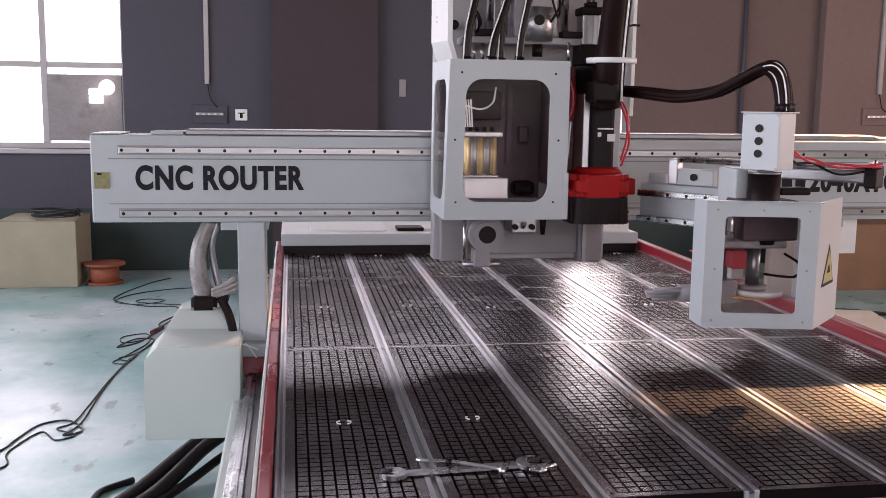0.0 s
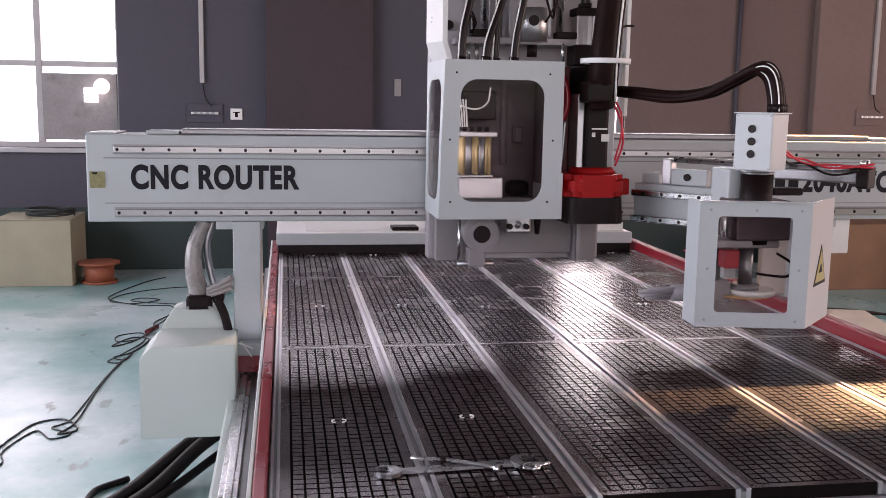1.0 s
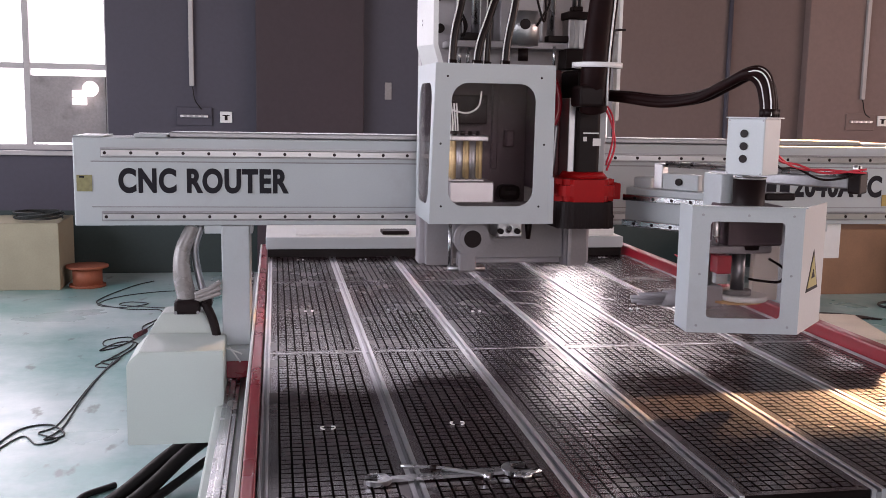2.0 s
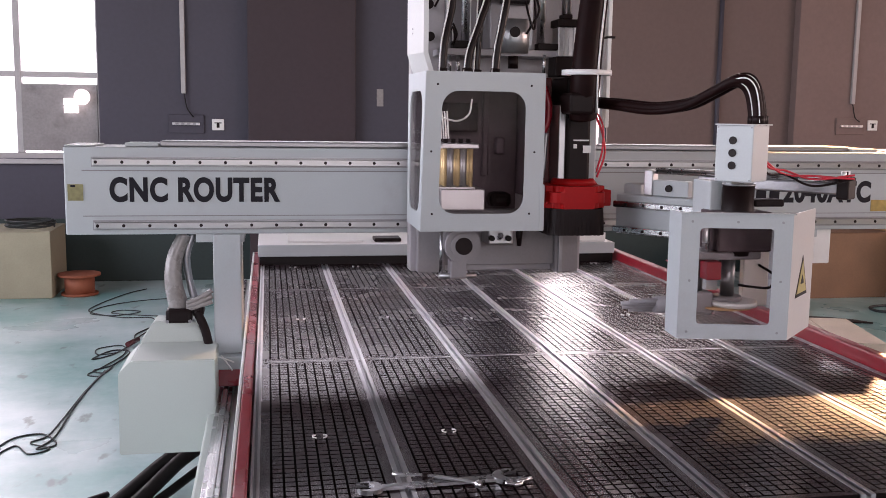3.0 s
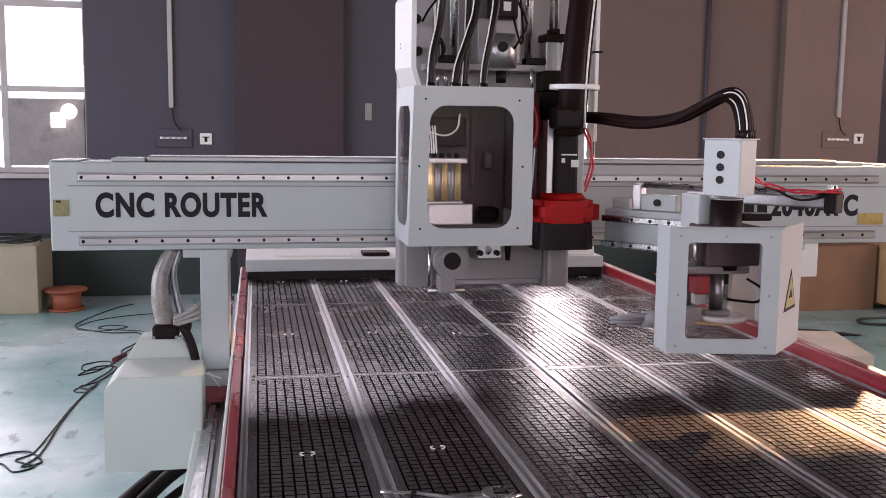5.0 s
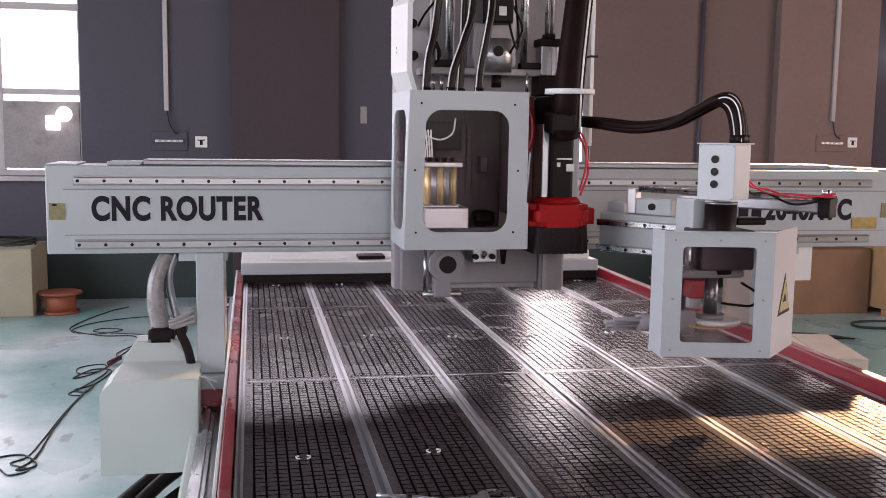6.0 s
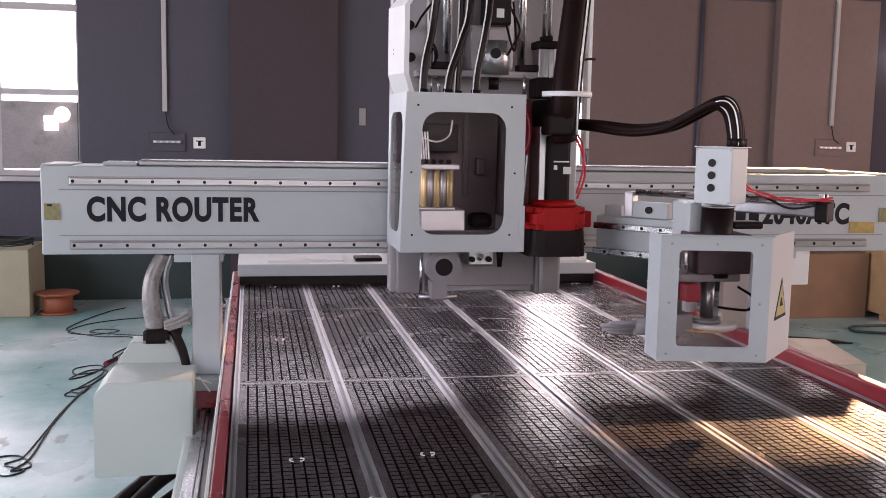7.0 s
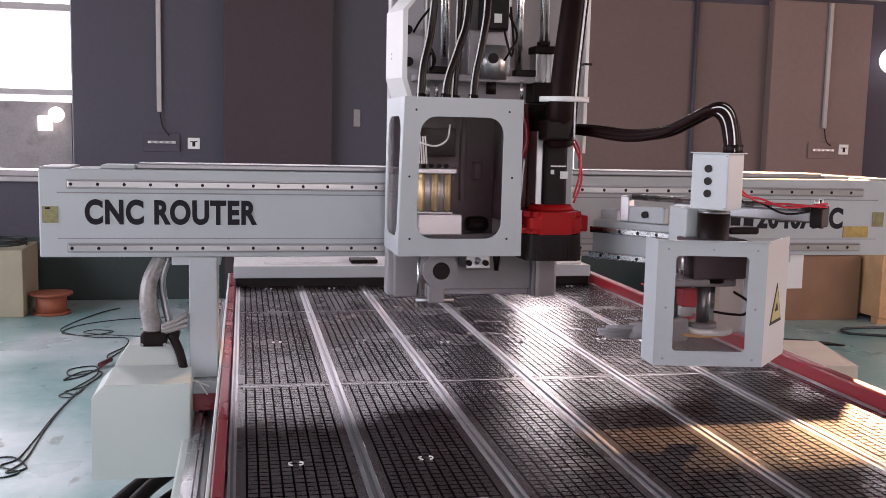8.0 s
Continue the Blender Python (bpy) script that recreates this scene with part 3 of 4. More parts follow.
part("slide_plate", box(nb(), 0.565, 3.545, 1.092, 0.665, 3.599, 1.30, 0.004), M_GREY, head)
part("slide_plate", box(nb(), 0.665, 3.56, 1.115, 1.075, 3.599, 1.32, 0.004), M_GREY, head)
part("slide_plate", box(nb(), 1.075, 3.545, 1.088, 1.165, 3.599, 1.40, 0.004), M_GREY, head)
part("guide_edge", box(nb(), 1.088, 3.535, 1.086, 1.102, 3.545, 1.40), M_DULL, head)
# drill-bank cover: bent sheet with rounded windows
CX0, CX1, CY, CZ0, CZ1 = 0.528, 0.940, 3.25, 1.277, 1.797
bm = nb()
panel_with_hole(bm, CX1 - CX0, CZ1 - CZ0, 0.004, (0.057, 0.058, 0.345, 0.458), 0.055, Matrix.Translation((CX0, CY, CZ0)))


def lean(b):
    """Draws the upper left of the cover inwards, as the bent sheet stands."""
    for v in b.verts:
        v.co.x += 0.015 * (v.co.z - CZ0) / (CZ1 - CZ0) * max(0.0, min(1.0, (CX1 - v.co.x) / (CX1 - CX0))) * max(0.0, 1 - (v.co.y - CY) / 0.4)
    return b


cov = part("cover_front", lean(bm), M_PAINT, head, "white painted cover front with rounded window")
bm = nb()
side = Matrix.Translation((CX0 - 0.0005, CY + 0.0045, CZ0)) @ Matrix.Rotation(radians(90), 4, "Z") @ Matrix.Translation((0, -0.004, 0))
panel_with_hole(bm, 0.312, CZ1 - CZ0, 0.004, (0.045, 0.058, 0.268, 0.458), 0.055, side)
part("cover_side", lean(bm), M_PAINT, head)
bm = nb()
box(bm, CX1 - 0.004, CY + 0.0045, CZ0 + 0.10, CX1 - 0.0005, CY + 0.36, CZ1)
part("cover_side", bm, M_PAINT, head)
# Dark sheet added inside the white cover side for the shade in there.
part("side_shade_sheet", box(nb(), CX1 - 0.0075, CY + 0.03, CZ0 + 0.10, CX1 - 0.0045, CY + 0.345, CZ1 - 0.004), M_DARK, head)
part("cover_flap", box(nb(), CX1 - 0.012, CY - 0.001, CZ0, CX1 + 0.006, CY + 0.02, CZ0 + 0.155, 0.002), M_PAINT, head)
part("window_pane", lean(box(nb(), CX0 + 0.045, CY + 0.005, CZ0 + 0.046, CX0 + 0.357, CY + 0.007, CZ0 + 0.47)), M_GLASS, head, "hazy clear acrylic pane").visible_shadow = False
part("window_pane", lean(box(nb(), CX0 + 0.0045, CY + 0.045, CZ0 + 0.046, CX0 + 0.0065, CY + 0.285, CZ0 + 0.47)), M_GLASS, head, "hazy clear acrylic pane").visible_shadow = False
for dx, dz in ((0.04, 0.478), (0.362, 0.478), (0.026, 0.262), (0.378, 0.262), (0.036, 0.058), (0.366, 0.058)):
    part("screw", lean(rod(nb(), (CX0 + dx, CY + 0.002, CZ0 + dz), (CX0 + dx, CY - 0.0025, CZ0 + dz), 0.0036, seg=10)), M_BLACK, cov)
# drill bank inside
part("bank_body", box(nb(), 0.614, 3.36, 1.335, 0.767, 3.53, 1.408, 0.004), M_ALU, head, "machined aluminium drill block")
part("bank_plate", box(nb(), 0.606, 3.35, 1.409, 0.730, 3.52, 1.417, 0.002), M_ALU, head)
part("bank_top", box(nb(), 0.612, 3.35, 1.545, 0.742, 3.52, 1.563, 0.003), M_ALU, head)
for i in range(5):
    for j in range(3):
        x, y = 0.626 + i * 0.0225 + 0.004 * j, 3.360 + j * 0.06
        part("air_cylinder", rod(nb(), (x, y, 1.4175), (x, y, 1.5445), 0.0072, seg=14), M_BRASS if i % 2 == 0 else M_ALU, head, "slim brass air cylinder")
for i in range(4):
    part("fitting", rod(nb(), (0.630 + i * 0.026, 3.37, 1.5635), (0.630 + i * 0.026, 3.37, 1.578), 0.008, seg=10), M_BLACK, head)
    part("air_tube", tube(nb(), [(0.614 + i * 0.008, 3.36, 1.578), (0.612 + i * 0.008, 3.365, 1.62), (0.608 + i * 0.009, 3.38, 1.67)], 0.0028, seg=6), M_WHITE, head)
part("air_tube", tube(nb(), [(0.608, 3.34, 1.65), (0.66, 3.33, 1.638), (0.70, 3.33, 1.66), (0.712, 3.34, 1.71)], 0.003, seg=6), M_WHITE, head)
part("valve_block", box(nb(), 0.61, 3.46, 1.60, 0.76, 3.58, 1.70, 0.005), M_BLACK, head)
part("valve_block", box(nb(), 0.82, 3.50, 1.33, 0.90, 3.58, 1.385, 0.02), M_BLACK, head)
# Block, rail and back plate darkened for the cover's shaded inside.
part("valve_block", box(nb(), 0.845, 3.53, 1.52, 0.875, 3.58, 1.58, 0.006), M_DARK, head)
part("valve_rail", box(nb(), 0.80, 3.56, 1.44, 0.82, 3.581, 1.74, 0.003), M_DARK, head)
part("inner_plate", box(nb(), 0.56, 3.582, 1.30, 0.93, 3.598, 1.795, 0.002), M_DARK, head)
# saw unit below the cover
sw = part("saw_flange", rod(nb(), (0.697, 3.37, 1.212), (0.697, 3.42, 1.212), 0.062, seg=36), M_GREY, head, "round grey saw flange")
part("flange_ring", rod(nb(), (0.697, 3.362, 1.212), (0.697, 3.3695, 1.212), 0.044, seg=36), M_GREY, sw)
part("flange_hole", rod(nb(), (0.697, 3.358, 1.212), (0.697, 3.3615, 1.212), 0.030, seg=28), M_BLACK, sw)
part("saw_bracket", box(nb(), 0.655, 3.38, 1.095, 0.715, 3.44, 1.160, 0.006), M_GREY, head)
part("saw_bolt", rod(nb(), (0.618, 3.40, 1.104), (0.75, 3.40, 1.104), 0.010, seg=14), M_DULL, head)
part("guide_rod", rod(nb(), (0.625, 3.40, 1.10), (0.625, 3.40, 1.275), 0.006, seg=12), M_STEEL, head)
part("saw_motor", rod(nb(), (0.697, 3.421, 1.212), (0.697, 3.555, 1.212), 0.05, seg=28), M_GREY, head)
part("fitting_block", box(nb(), 0.80, 3.44, 1.205, 0.89, 3.555, 1.262, 0.006), M_ALU, head, "bright air fitting block")
for i in range(3):
    part("fitting", rod(nb(), (0.81 + i * 0.03, 3.42, 1.23 + 0.012 * (i % 2)), (0.81 + i * 0.03, 3.44, 1.23), 0.010, seg=12), M_CHROME if i % 2 else M_BLACK, head)
part("drill_tip", rod(nb(), (0.915, 3.45, 1.20), (0.915, 3.45, 1.275), 0.008, 0.015, seg=14), M_BLACK, head)
# behind and above the cover
bm = nb()
rings = []
for z, dx in ((1.790, 0.022), (1.862, 0.0), (2.085, 0.0), (2.135, 0.040), (2.450, 0.050)):
    rings.append([bm.verts.new((x + dx, y, z)) for x, y in ((0.518, 3.520), (0.552, 3.375), (0.568, 3.372), (0.568, 3.384), (0.560, 3.386), (0.530, 3.525))])
for lo, hi in zip(rings, rings[1:]):
    for i in range(6):
        bm.faces.new((lo[i], lo[(i + 1) % 6], hi[(i + 1) % 6], hi[i]))
bm.faces.new(rings[0])
bm.faces.new(rings[-1])
upper = part("upper_cover", bm, M_SATIN, head, "white folded upper side cover")
for y, z in ((3.47, 1.93), (3.47, 1.945)):
    part("screw", rod(nb(), (0.5275, y, z), (0.5320, y, z), 0.003, seg=8), M_DULL, upper)
part("cross_plate", box(nb(), 0.62, 3.46, 1.862, 1.045, 3.598, 1.885, 0.003), M_PLATE, head, "dull grey cross plate")
for x in (0.66, 0.69, 0.72, 0.76):
    part("standoff", rod(nb(), (x, 3.48, 1.80), (x, 3.48, 1.8615), 0.006, seg=10), M_STEEL, head)
part("stop_block", box(nb(), 0.965, 3.45, 1.886, 1.040, 3.50, 1.908, 0.003), M_BLACK, head)
part("stop_block", box(nb(), 0.665, 3.45, 1.886, 0.76, 3.50, 1.910, 0.003), M_BLACK, head)
for x in (0.724, 0.996):
    part("slide_shaft", rod(nb(), (x, 3.53, 1.886), (x, 3.53, 2.45), 0.015, seg=20), M_CHROME, head, "chromed slide shaft")
part("shaft_strip", box(nb(), 0.960, 3.56, 1.886, 0.974, 3.598, 2.45), M_DULL, head)
for x in (0.662, 0.684, 0.745):
    part("plate_edge", box(nb(), x, 3.575, 1.886, x + 0.008, 3.599, 2.45, 0.002), M_ALU if x != 0.684 else M_DULL, head, "bright plate edge")
part("cover_post", rod(nb(), (0.945, 3.30, 1.797), (0.945, 3.30, 1.862), 0.005, seg=10), M_STEEL, head)
bearing = part("bearing_housing", rod(nb(), (0.880, 3.46, 1.872), (0.880, 3.46, 1.985), 0.052, seg=32), M_ALU, head, "round aluminium bearing housing")
part("bearing_back", box(nb(), 0.80, 3.47, 1.886, 0.94, 3.598, 2.04, 0.004), M_PLATE, head)
part("sight_hole", rod(nb(), (0.872, 3.405, 1.940), (0.872, 3.412, 1.940), 0.018, seg=20), M_BLACK, bearing)
part("coupling", rod(nb(), (0.88, 3.46, 1.82), (0.88, 3.46, 1.8615), 0.018, seg=16), M_BLACK, head)
part("motor", box(nb(), 0.835, 3.41, 2.035, 0.925, 3.50, 2.25, 0.008), M_BLACK, head, "black servo motor")
part("motor_label", box(nb(), 0.872, 3.407, 2.06, 0.898, 3.4095, 2.09), M_WHITE, head)
for i, (x, z) in enumerate(((0.60, 2.04), (0.605, 1.93))):
    part("connector", rod(nb(), (x, 3.56, z), (x, 3.599, z), 0.016, seg=16), M_BLACK, head)
HOSES = (((0.613, 3.36, 1.79), (0.622, 3.37, 1.90), (0.650, 3.39, 2.03), (0.66, 3.40, 2.2), (0.62, 3.45, 2.4)),
         ((0.692, 3.34, 1.79), (0.705, 3.35, 1.87), (0.745, 3.37, 1.98), (0.775, 3.39, 2.09), (0.79, 3.42, 2.4)),
         ((0.742, 3.42, 1.79), (0.747, 3.42, 1.90), (0.752, 3.42, 2.02), (0.76, 3.43, 2.4)),
         ((0.788, 3.34, 1.79), (0.798, 3.35, 1.88), (0.822, 3.36, 2.0), (0.84, 3.38, 2.12), (0.85, 3.42, 2.4)))
for h in HOSES:
    hs = part("hose", tube(nb(), h, 0.0135 if h[0][0] != 0.742 else 0.011, seg=12), M_SLEEVE, head, "black braided hose")
    # Thin white strand modelled as the highlight on the hose's edge.
    part("hose_glint", tube(nb(), [(x - 0.012, y - 0.010, z) for x, y, z in h], 0.0026, seg=6), M_WHITE, hs, "thin pale line along the hose for its highlight")
    part("hose_collar", rod(nb(), (h[0][0], h[0][1], 1.785), (h[0][0] + 0.002, h[0][1], 1.812), 0.0165, seg=14), M_BLACK, hs)
for pts in (((0.905, 3.42, 2.06), (0.915, 3.39, 1.99), (0.935, 3.40, 1.95), (0.945, 3.42, 2.0), (0.94, 3.45, 2.12)), ((0.925, 3.43, 2.1), (0.955, 3.41, 2.02), (0.93, 3.41, 1.965), (0.915, 3.42, 1.935)), ((0.64, 3.45, 1.90), (0.655, 3.42, 1.95), (0.665, 3.42, 1.93), (0.67, 3.45, 1.90)), ((0.66, 3.45, 1.895), (0.672, 3.42, 1.925), (0.66, 3.42, 1.96), (0.65, 3.45, 1.98)), ((0.60, 3.45, 2.02), (0.62, 3.42, 2.06), (0.66, 3.42, 2.11))):
    part("wire", tube(nb(), pts, 0.004, seg=6), M_BLACK, head)
# spindle column
bm = nb()
box(bm, 1.036, 3.45, 1.865, 1.106, 3.52, 1.965, 0.003)
for i in range(4):
    box(bm, 1.040 + i * 0.017, 3.444, 1.866, 1.048 + i * 0.017, 3.4498, 1.964)
part("ball_screw_cap", bm, M_ALU, head, "finned aluminium cylinder")
part("cylinder_top", box(nb(), 1.030, 3.44, 1.966, 1.112, 3.53, 1.992, 0.004), M_BLACK, head)
part("cylinder_nut", box(nb(), 1.052, 3.45, 1.993, 1.088, 3.50, 2.010, 0.004), M_BLACK, head)
for x in (1.060, 1.080):
    part("cylinder_rod", rod(nb(), (x, 3.47, 2.010), (x, 3.47, 2.45), 0.007, seg=12), M_CHROME, head)
part("cylinder_base", box(nb(), 1.026, 3.44, 1.795, 1.115, 3.53, 1.864, 0.004), M_BLACK, head)
part("spindle_body", box(nb(), 1.042, 3.33, 1.43, 1.128, 3.54, 1.665, 0.012), M_BLACK, head, "black square spindle motor")
part("spindle_cheek", box(nb(), 1.020, 3.35, 1.415, 1.044, 3.56, 1.695, 0.003), M_ALU, head, "aluminium spindle side plate")
part("spindle_cheek", box(nb(), 1.129, 3.36, 1.43, 1.156, 3.56, 1.80, 0.003), M_PAINT, head)
part("spindle_top", box(nb(), 1.042, 3.34, 1.666, 1.126, 3.54, 1.79, 0.01), M_BLACK, head)
part("spindle_shield", box(nb(), 0.948, 3.45, 1.42, 1.019, 3.47, 1.790, 0.004), M_SHADE, head, "dark maroon side shield")
part("red_hose", tube(nb(), [(0.985, 3.43, 1.760), (1.000, 3.42, 1.70), (0.998, 3.42, 1.64), (0.975, 3.425, 1.58), (0.962, 3.43, 1.50), (0.965, 3.43, 1.43)], 0.013, seg=12), M_DKRED, head, "dark red hose beside the spindle")
part("side_lever", tube(nb(), [(0.990, 3.40, 1.60), (0.985, 3.395, 1.55), (0.982, 3.395, 1.49), (0.978, 3.40, 1.445)], 0.008, seg=10), M_DULL, head, "dull metal lever")
for z0, z1, x0, x1 in ((1.575, 1.58, 1.065, 1.12), (1.535, 1.56, 1.10, 1.128), (1.55, 1.565, 1.066, 1.078), (1.648, 1.656, 1.06, 1.082)):
    part("spindle_label", box(nb(), x0, 3.3275, z0, x1, 3.3295, z1), M_WHITE, head)
bm = nb()
prism(bm, round_rect(0.962, 3.24, 1.168, 3.52, 0.05), 1.350, 1.425)
bmesh.ops.bevel(bm, geom=[e for e in bm.edges if abs(e.verts[0].co.z - e.verts[1].co.z) < 1e-5], offset=0.02, segments=4, affect="EDGES")
nose = part("dust_shoe", bm, M_NOSE, head, "bright red dust shoe")
part("shoe_ear", box(nb(), 1.160, 3.33, 1.352, 1.209, 3.42, 1.408, 0.005), M_NOSE, nose)
part("shoe_ring", rod(nb(), (1.082, 3.37, 1.4255), (1.082, 3.37, 1.446), 0.085, 0.070, seg=32), M_NOSE, nose)
# brush skirt of single strips
bm = nb()
ring = round_rect(0.965, 3.243, 1.165, 3.517, 0.05, n=8)
for i, (x, y) in enumerate(ring):
    x2, y2 = ring[(i + 1) % len(ring)]
    steps = max(1, int(math.hypot(x2 - x, y2 - y) / 0.0045))
    for k in range(steps):
        a, b = k / steps, (k + 0.985) / steps
        cx, cy = 1.065, 3.38
        px, py, qx, qy = x + (x2 - x) * a, y + (y2 - y) * a, x + (x2 - x) * b, y + (y2 - y) * b
        f, z = random.uniform(1.015, 1.04), 1.261 + random.uniform(-0.0015, 0.0015)
        vs = [bm.verts.new(v) for v in ((px, py, 1.349), (qx, qy, 1.349), (cx + (qx - cx) * f, cy + (qy - cy) * f, z), (cx + (px - cx) * f, cy + (py - cy) * f, z))]
        vt = [bm.verts.new((cx + (v.co.x - cx) * 0.97, cy + (v.co.y - cy) * 0.97, v.co.z)) for v in vs]
        bm.faces.new(vs)
        bm.faces.new(vt[::-1])
        for u in range(4):
            bm.faces.new((vs[u], vs[(u + 1) % 4], vt[(u + 1) % 4], vt[u]))
part("brush_skirt", bm, M_BLACK, nose, "black bristle dust skirt")["kind"] = "stuff"
part("air_line", tube(nb(), [(1.153, 3.36, 1.66), (1.172, 3.34, 1.60), (1.182, 3.34, 1.53), (1.160, 3.35, 1.45)], 0.004, seg=8), M_HOSERED, head, "thin red air line")
part("air_line", tube(nb(), [(1.150, 3.36, 1.68), (1.168, 3.33, 1.63), (1.170, 3.33, 1.55), (1.158, 3.35, 1.47)], 0.0035, seg=8), M_HOSERED, head)
part("edge_post", box(nb(), 1.236, 3.50, 1.62, 1.250, 3.54, 2.45, 0.002), M_WHITE, head, "white edge post")
part("post_tie", box(nb(), 1.234, 3.498, 1.935, 1.262, 3.542, 1.943), M_BLACK, head)
part("edge_post", box(nb(), 1.19, 3.56, 1.40, 1.226, 3.599, 1.86, 0.003), M_PAINT, head)
trunk = part("cable_trunk", tube(nb(), [(1.082, 3.285, 1.655), (1.072, 3.265, 1.72), (1.070, 3.25, 1.80), (1.084, 3.27, 1.92), (1.104, 3.29, 2.06), (1.13, 3.33, 2.22), (1.15, 3.38, 2.42)], (0.046, 0.036), seg=18, n=10), M_TRUNK, head, "thick dark sleeved cable trunk")
for dx, dy, r0 in ((0.036, -0.012, 0.004), (0.046, 0.004, 0.006), (0.030, -0.030, 0.0025)):
    part("side_wire", tube(nb(), [(1.098 + dx * 0.5, 3.262 + dy, 1.67), (1.074 + dx, 3.24 + dy, 1.80), (1.088 + dx, 3.26 + dy, 1.92), (1.106 + dx, 3.28 + dy, 2.06), (1.132 + dx, 3.32 + dy, 2.22), (1.15 + dx, 3.37 + dy, 2.42)], r0, seg=8), M_BLACK if r0 > 0.005 else M_WHITE, trunk, "thin wire tied along the cable trunk")
part("trunk_block", box(nb(), 1.015, 3.22, 1.665, 1.10, 3.33, 1.735, 0.01), M_BLACK, head)
bm = nb()
c, loops = Vector((1.085, 3.270, 1.802)), []
for r0, z in ((0.080, -0.0085), (0.084, -0.0085), (0.084, 0.0085), (0.080, 0.0085)):
    loops.append([bm.verts.new(c + Vector((r0 * math.cos(a), r0 * math.sin(a) * 0.9, z))) for a in (2 * math.pi * k / 32 for k in range(32))])
for i in range(4):
    for k in range(32):
        bm.faces.new((loops[i][k], loops[i][(k + 1) % 32], loops[(i + 1) % 4][(k + 1) % 32], loops[(i + 1) % 4][k])).smooth = i % 2 == 1
part("tie_band", bm, M_ZIP, trunk, "white cable tie")

# ---- swivel saw unit on its arm ----
arm = thing("saw_unit", (1.27, 3.42, 1.04), "swivel saw unit with white window guard and white control box", "saw unit", turn=-50)
arm.location.z += 0.010
# own axes: x along the arm, y away to its back, z up from 1.04
part("mount", box(nb(), 0.0, 0.031, 0.21, 0.07, 0.12, 0.38, 0.006), M_PAINT, arm, local=True)
part("arm_plate", box(nb(), 0.0, -0.02, 0.207, 0.37, 0.03, 0.345, 0.005), M_PAINT, arm, local=True)
for z in (0.222, 0.312):
    rl = part("arm_rail", box(nb(), 0.0, -0.042, z - 0.011, 0.37, -0.021, z + 0.011, 0.003), M_STEEL, arm, "ground steel guide rail", local=True)
    for k in range(5):
        part("bolt", rod(nb(), (0.05 + k * 0.07, -0.0445, z), (0.05 + k * 0.07, -0.0418, z), 0.0055, seg=10), M_BLACK, rl, local=True)
part("cylinder_end", box(nb(), 0.10, -0.01, 0.346, 0.135, 0.03, 0.435, 0.004), M_ALU, arm, local=True)
part("arm_knob", rod(nb(), (0.20, -0.021, 0.375), (0.20, 0.02, 0.375), 0.012, seg=14), M_BLACK, arm, local=True)
part("knob_plate", box(nb(), 0.136, -0.012, 0.346, 0.27, 0.02, 0.402, 0.004), M_PAINT, arm, local=True)
for z in (0.427, 0.437):
    part("cylinder_rod", rod(nb(), (0.136, 0.01, z), (0.76, 0.01, z), 0.0055, seg=12), M_TOOL, arm, "chromed cylinder rod", local=True)
part("cylinder_tube", box(nb(), 0.30, -0.01, 0.388, 0.76, 0.03, 0.424, 0.005), M_DULL, arm, local=True)
part("cylinder_head", box(nb(), 0.76, -0.025, 0.375, 0.797, 0.045, 0.442, 0.005), M_BLACK, arm, local=True)
for i in range(3):
    part("fitting", rod(nb(), (0.775, -0.01 + 0.018 * i, 0.442), (0.775, -0.01 + 0.018 * i, 0.460), 0.008, seg=10), M_BLACK if i % 2 else M_CHROME, arm, local=True)
# guard: front face with window, short left cheek, slanted right cheek (world places)
GA, GB, GC, GD = Vector((1.170, 2.735, 0)), Vector((1.161, 2.630, 0)), Vector((1.462, 2.570, 0)), Vector((1.625, 2.735, 0))
GZ0, GZ1 = 1.043, 1.397


def upright(p, q):
    """The pose of a sheet that stands from p to q, its thickness to the left of that way."""
    d = (q - p).normalized()
    return Matrix(((d.x, -d.y, 0, p.x), (d.y, d.x, 0, p.y), (0, 0, 1, GZ0), (0, 0, 0, 1)))


wf = (GC - GB).length
guard = part("guard_front", panel_with_hole(nb(), wf, GZ1 - GZ0, 0.004, (0.052, 0.042, 0.256, 0.312), 0.012, upright(GB, GC)), M_PAINT, arm, "white painted guard front with square window")
bm = nb()
box(bm, 0, 0, 0, (GA - GB).length, 0.004, GZ1 - GZ0)
bmesh.ops.transform(bm, matrix=upright(GA, GB), verts=bm.verts)
part("guard_cheek", bm, M_PAINT, arm, "white painted guard side")
bm = nb()
box(bm, 0, 0, 0, (GD - GC).length, 0.004, GZ1 - GZ0)
bmesh.ops.transform(bm, matrix=upright(GC, GD), verts=bm.verts)
cheek = part("guard_cheek", bm, M_SATIN, arm, "white painted guard side with warning triangle")
bm = nb()
box(bm, -0.004, -0.010, GZ1 - GZ0 - 0.002, wf + 0.004, 0.012, GZ1 - GZ0 + 0.001)
bmesh.ops.transform(bm, matrix=upright(GB, GC), verts=bm.verts)
part("guard_lip", bm, M_PAINT, arm)
bm = nb()
box(bm, 0.04, 0.005, 0.03, 0.268, 0.007, 0.325)
bmesh.ops.transform(bm, matrix=upright(GB, GC), verts=bm.verts)
part("guard_pane", bm, M_GLASS, arm, "clear acrylic pane").visible_shadow = False
